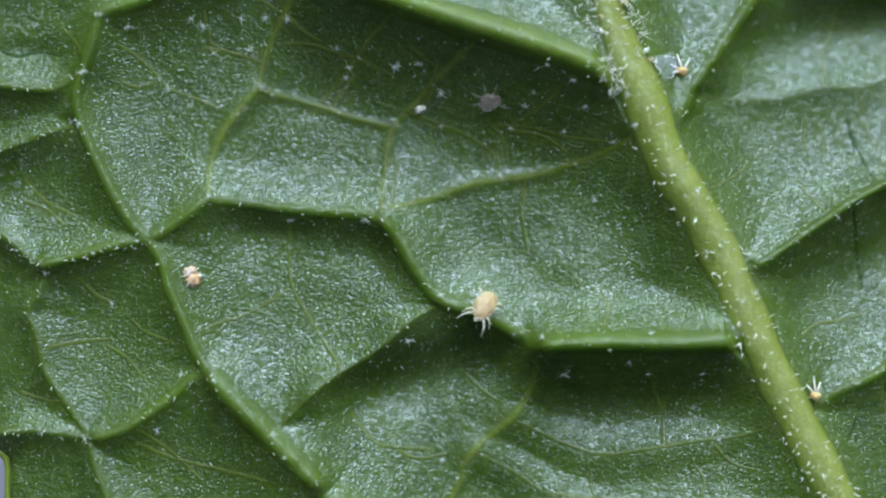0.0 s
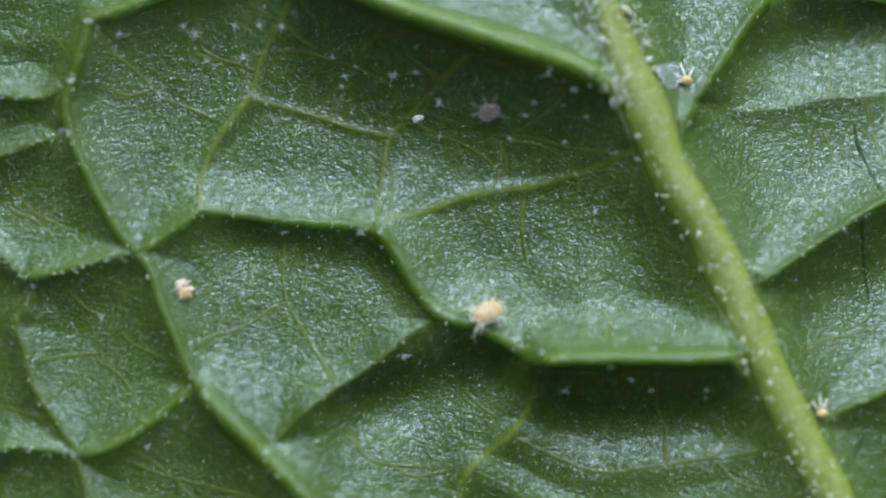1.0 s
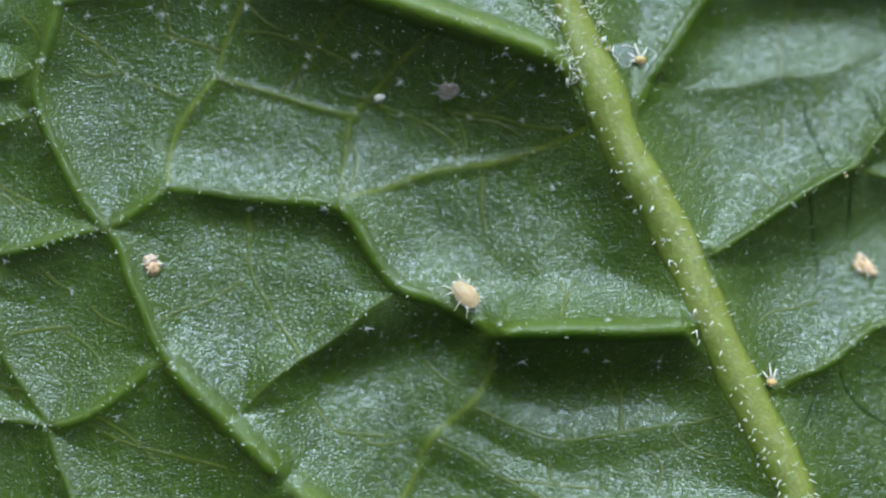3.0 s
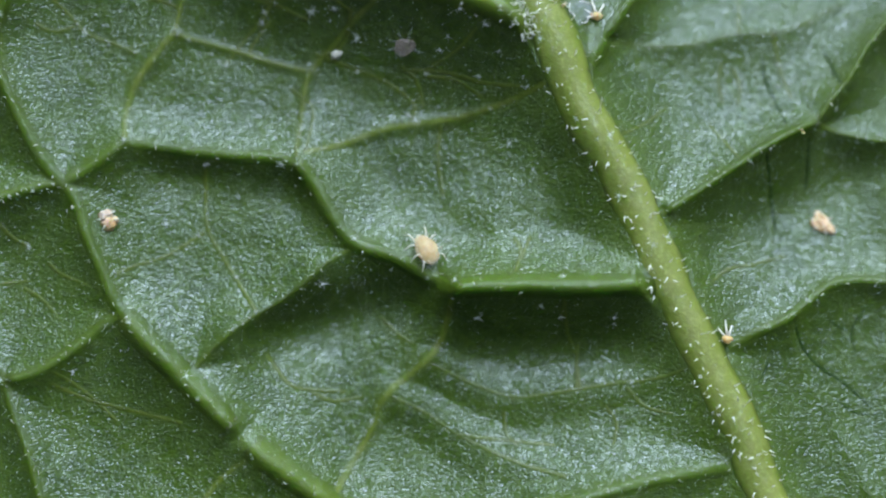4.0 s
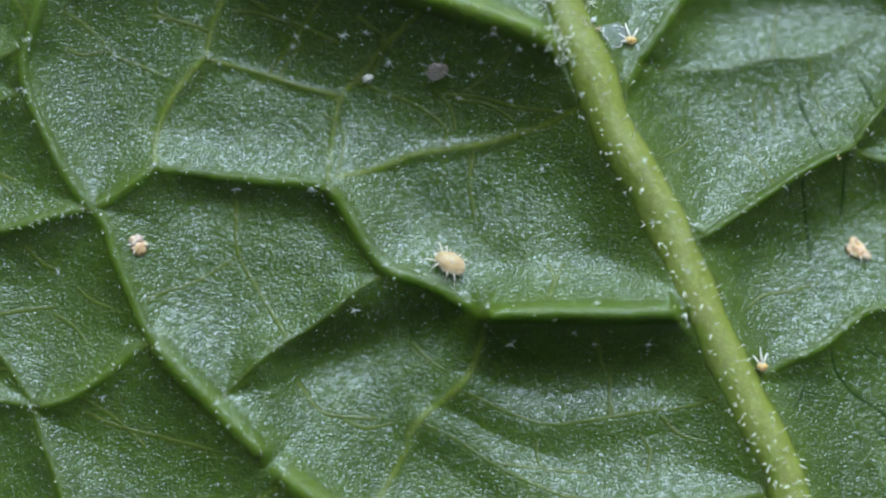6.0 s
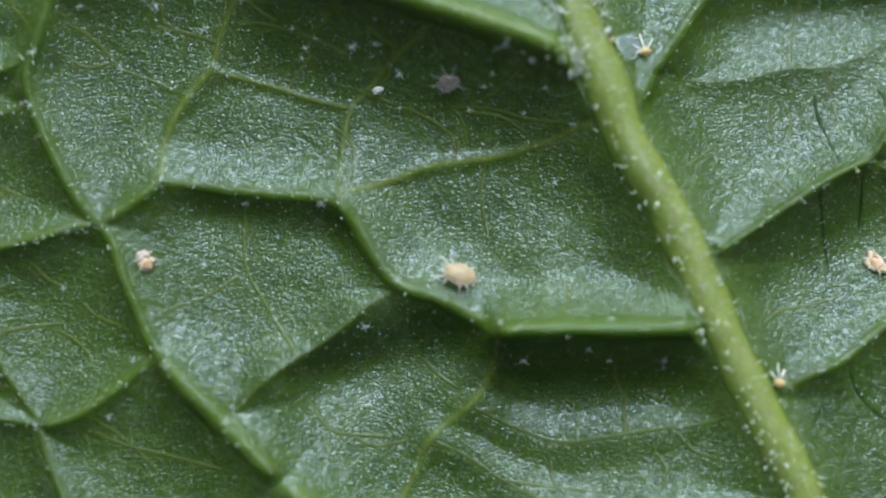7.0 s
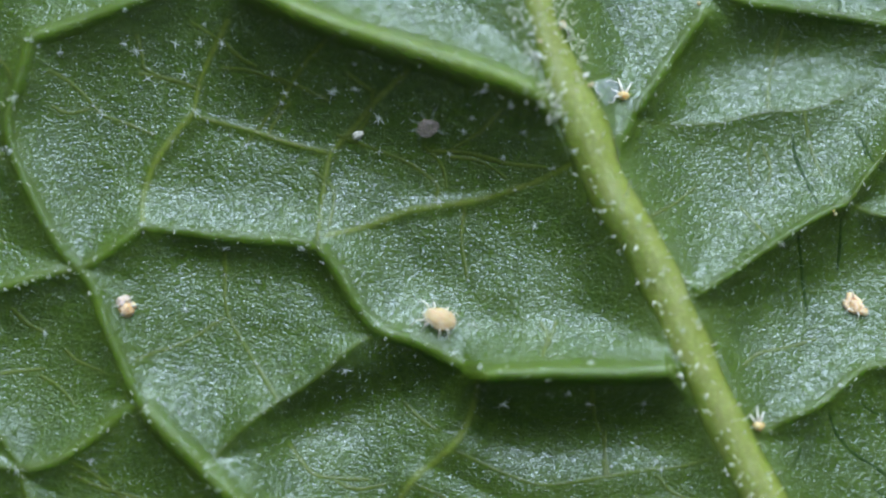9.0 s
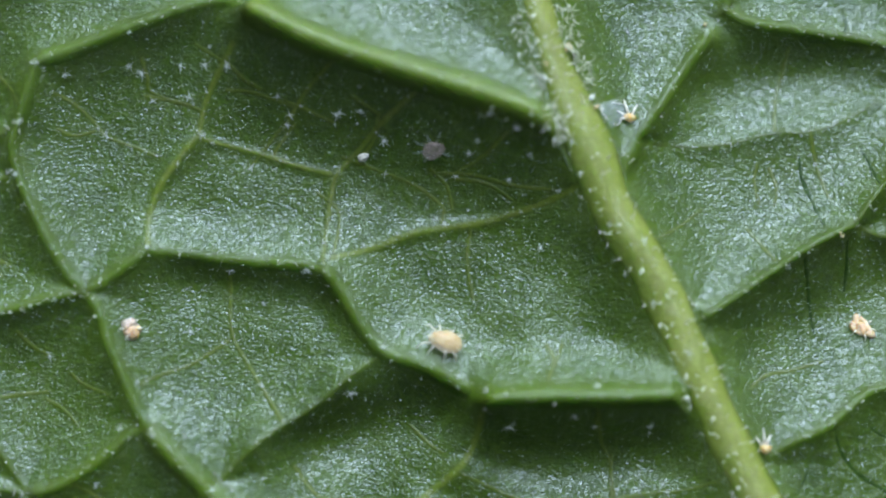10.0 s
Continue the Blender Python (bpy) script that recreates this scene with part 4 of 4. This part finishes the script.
def dried_mite():
    ob = tagged(new("dried_mite"), "shrivelled orange-pink mite with a whitish shell end", "mite")
    part("body", move(blob((0.115, 0.100, 0.058), 0.42, 5, 0.05), 0.035, 0, 0.020), PINK, ob)
    part("shell", move(blob((0.085, 0.100, 0.050), 0.5, 8), -0.055, 0.015, 0.026), WHITE, ob, "crumpled cream-white shell")
    part("flap", move(blob((0.060, 0.045, 0.030), 0.5, 11), 0.03, 0.085, 0.02, 30), TAN, ob, "curled pale flap of skin")
    stub_legs(ob, LEG, ((0.03, 0.07, 70, 0.09), (0.05, -0.07, -60, 0.08), (-0.05, 0.08, 110, 0.08), (-0.04, -0.07, -115, 0.08)))
    return ob


def husk_ring():
    """A crumpled skin with a hollow in its back."""
    ob = tagged(new("mite_husk"), "crumpled tan and cream empty mite husk", "mite husk")
    bm = bmesh.new()
    n, k = 22, 10
    rings = []
    for i in range(n):
        a = 6.2832 * i / n
        rr = 0.092 + 0.022 * math.sin(3 * a + 0.6) + 0.012 * math.sin(5 * a)
        th = 0.046 + 0.014 * math.sin(2 * a + 1)
        rings.append([bm.verts.new(((rr + th * math.cos(6.2832 * j / k)) * math.cos(a) * 1.25, (rr + th * math.cos(6.2832 * j / k)) * math.sin(a) * 0.95,
                                    0.026 + 0.7 * th * math.sin(6.2832 * j / k))) for j in range(k)])
    for i in range(n):
        for j in range(k):
            bm.faces.new((rings[i][j], rings[(i + 1) % n][j], rings[(i + 1) % n][(j + 1) % k], rings[i][(j + 1) % k]))
    part("shell", bm, TAN, ob)
    part("core", move(blob((0.120, 0.085, 0.045), 0.4, 6), 0.015, -0.01, 0.030), PINK, ob, "sunken orange middle")
    stub_legs(ob, LEG, ((0.10, 0.06, 40, 0.09), (0.11, -0.05, -35, 0.09), (-0.10, 0.06, 150, 0.08), (-0.10, -0.06, -140, 0.09), (0.02, 0.10, 85, 0.07), (0, -0.1, -90, 0.08)), 0.010)
    return ob


def yellow_mite(spread_out):
    ob = tagged(new("yellow_mite"), "tiny bright yellow-orange mite with white spread hairs", "mite")
    part("body", move(blob((0.074, 0.060, 0.05), 0.42, 7, 0.04), 0, 0, 0.05), YELLOW, ob)
    for a, ln in spread_out:
        bm = bmesh.new()
        dx, dy = math.cos(radians(a)), math.sin(radians(a))
        cone(bm, (dx * 0.04, dy * 0.04, 0.045), (dx * ln, dy * ln, 0.055), 0.020, 0.008, 6)
        part("white_leg", bm, PALE, ob, "thin white leg")
    return ob


def pale_husk():
    ob = tagged(new("dull_mite"), "dull brown-grey mite husk with glassy white legs", "mite")
    part("body", move(blob((0.150, 0.122, 0.085), 0.26, 9, 0.04), 0, 0, 0.08), BROWN, ob)
    stub_legs(ob, GLASS, ((0.08, 0.09, 50, 0.16), (0.0, 0.11, 95, 0.14), (-0.09, 0.09, 140, 0.17), (0.09, -0.08, -40, 0.16), (-0.1, -0.06, -150, 0.16), (-0.13, 0.02, 175, 0.18)), 0.018)
    return ob


def shed_skin():
    ob = tagged(new("shed_skin"), "clear wrinkled shed skin lying beside the vein", "shed skin")
    bm = blob((0.23, 0.17, 0.035), 0.6, 12)
    bmesh.ops.delete(bm, geom=[v for v in bm.verts if v.co.z < 0.004], context="VERTS")
    bmesh.ops.solidify(bm, geom=bm.faces[:], thickness=0.004)
    part("film", move(bm, 0, 0, 0.008), SKIN, ob)
    rim = bmesh.new()
    for k in range(26):
        if k % 9 > 5:
            continue
        a, b = radians(k * 13.8), radians((k + 1) * 13.8)
        f, g = (1 + 0.16 * math.sin(3 * q + 1) + 0.08 * math.sin(7 * q) for q in (a, b))
        cone(rim, (0.20 * f * math.cos(a), 0.15 * f * math.sin(a), 0.016), (0.20 * g * math.cos(b), 0.15 * g * math.sin(b), 0.018), 0.007, 0.006, 5)
    part("torn_rim", rim, PALE, ob, "thin whitish torn rim")
    return ob


def egg():
    ob = tagged(new("mite_egg"), "small pearly white oval egg", "egg")
    part("shell", move(blob((0.084, 0.052, 0.040), 0.28, 3), 0, 0, 0.012), PALE, ob)
    return ob


def crumb(size, material, label, seed):
    """A few thin curled flakes lying on one another."""
    r = random.Random(seed)
    bm = bmesh.new()
    for k in range(5):
        bit = bmesh.new()
        bmesh.ops.create_icosphere(bit, subdivisions=2, radius=1.0)
        for v in bit.verts:
            p = v.co
            f = 1 + 0.5 * noise.noise(p * 2.2 + Vector((seed, k, 0)))
            v.co = Vector((p.x * size[0] * 0.55 * f, p.y * size[0] * 0.22 * f, p.z * 0.008 + 0.25 * size[0] * p.x * p.x))
        bmesh.ops.transform(bit, matrix=pose(r.gauss(0, 0.35) * size[0], r.gauss(0, 0.35) * size[0], 0.012 + 0.010 * k, r.uniform(-30, 30), r.uniform(-30, 30), r.uniform(0, 360)), verts=bit.verts)
        me = bpy.data.meshes.new("flake")
        bit.to_mesh(me)
        bit.free()
        bm.from_mesh(me)
        bpy.data.meshes.remove(me)
    ob = part("debris", bm, material, None, "", True)
    return tagged(ob, label, "debris", "crumbs on the leaf")


put(dried_mite(), -3.95, -0.3, -62)
put(husk_ring(), 5.84, -0.33, -52)
put(yellow_mite(((105, 0.26), (150, 0.2), (60, 0.22), (190, 0.15))), 2.69, 2.47, 0)
put(yellow_mite(((95, 0.27), (130, 0.2), (70, 0.2))), 4.43, -1.9, 0)
put(pale_husk(), 0.1, 2.1, 20)
put(shed_skin(), 2.47, 2.55, 20)
put(egg(), -0.86, 1.99, 25)
for x, y, s, mat, label, seed in ((1.85, 3.38, 0.07, TAN, "pale tan crumb on the midrib", 1), (1.92, 3.27, 0.045, DARK, "dark brown crumb on the midrib", 2),
                                  (2.16, 2.73, 0.07, CHALK, "white flaky crumb beside the midrib", 3), (1.53, 2.98, 0.06, CHALK, "white flaky crumb beside the midrib", 4),
                                  (1.56, 3.15, 0.05, TAN, "pale tan crumb on the midrib", 5), (2.22, 2.61, 0.05, TAN, "pale tan crumb beside the midrib", 6),
                                  (3.75, 3.74, 0.05, TAN, "pale tan crumb on a vein", 7), (5.48, 0.92, 0.038, YELLOW, "pale yellow crumb on a vein", 8)):
    put(crumb((s, s * 0.7, s * 0.5), mat, label, seed), x, y, seed * 50)


def motions():
    """The mite turns on the spot, walks a little and steps with its legs."""
    path = [(0, 0.00, -0.68, 236), (0.4, 0.00, -0.61, 231), (0.6, 0.03, -0.59, 216), (1.0, 0.06, -0.58, 206), (1.4, 0.15, -0.563, 193), (1.6, 0.18, -0.563, 182),
            (2.0, 0.24, -0.57, 174), (2.4, 0.28, -0.565, 171), (2.6, 0.295, -0.585, 163), (2.8, 0.31, -0.64, 148), (3.0, 0.31, -0.70, 130), (3.2, 0.37, -0.76, 114),
            (4.3, 0.385, -0.65, 119), (4.5, 0.355, -0.63, 127), (4.9, 0.31, -0.58, 134), (5.5, 0.30, -0.55, 140), (5.7, 0.27, -0.53, 145), (6.8, 0.262, -0.487, 150),
            (7.0, 0.225, -0.465, 162), (7.4, 0.235, -0.49, 164), (7.6, 0.235, -0.445, 158), (8.0, 0.235, -0.465, 155), (9.0, 0.24, -0.47, 159), (9.6, 0.235, -0.47, 163), (10, 0.24, -0.47, 160)]
    rows = []
    for t, x, y, a in path:
        n = slope(x, y, 0.2)
        q = Vector((0, 0, 1)).rotation_difference(n).to_matrix().to_4x4()
        bx, by = x - 0.12 * n.x, y - 0.12 * n.y
        rows.append((t, Matrix.Translation(Vector((bx, by, float(height(bx, by)) + 0.012)) * MM) @ q @ Matrix.Rotation(radians(a), 4, "Z")))
    walk(MITE_OB, rows)
    for k, (leg, x, y, turn) in enumerate(MITE_LEGS):
        rows = []
        for i in range(41):
            t = i * 0.25
            pace = 1.0 if t < 4.4 else 0.35
            ph = 6.2832 * (t * 1.15 + 0.5 * ((k % 4 + k // 4) % 2)) + k * 0.4
            rows.append((t, pose(x * MM, y * MM, 0.10 * MM, 0, -7 * pace * max(0, math.cos(ph)), turn + 13 * pace * math.sin(ph))))
        walk(leg, rows)


motions()
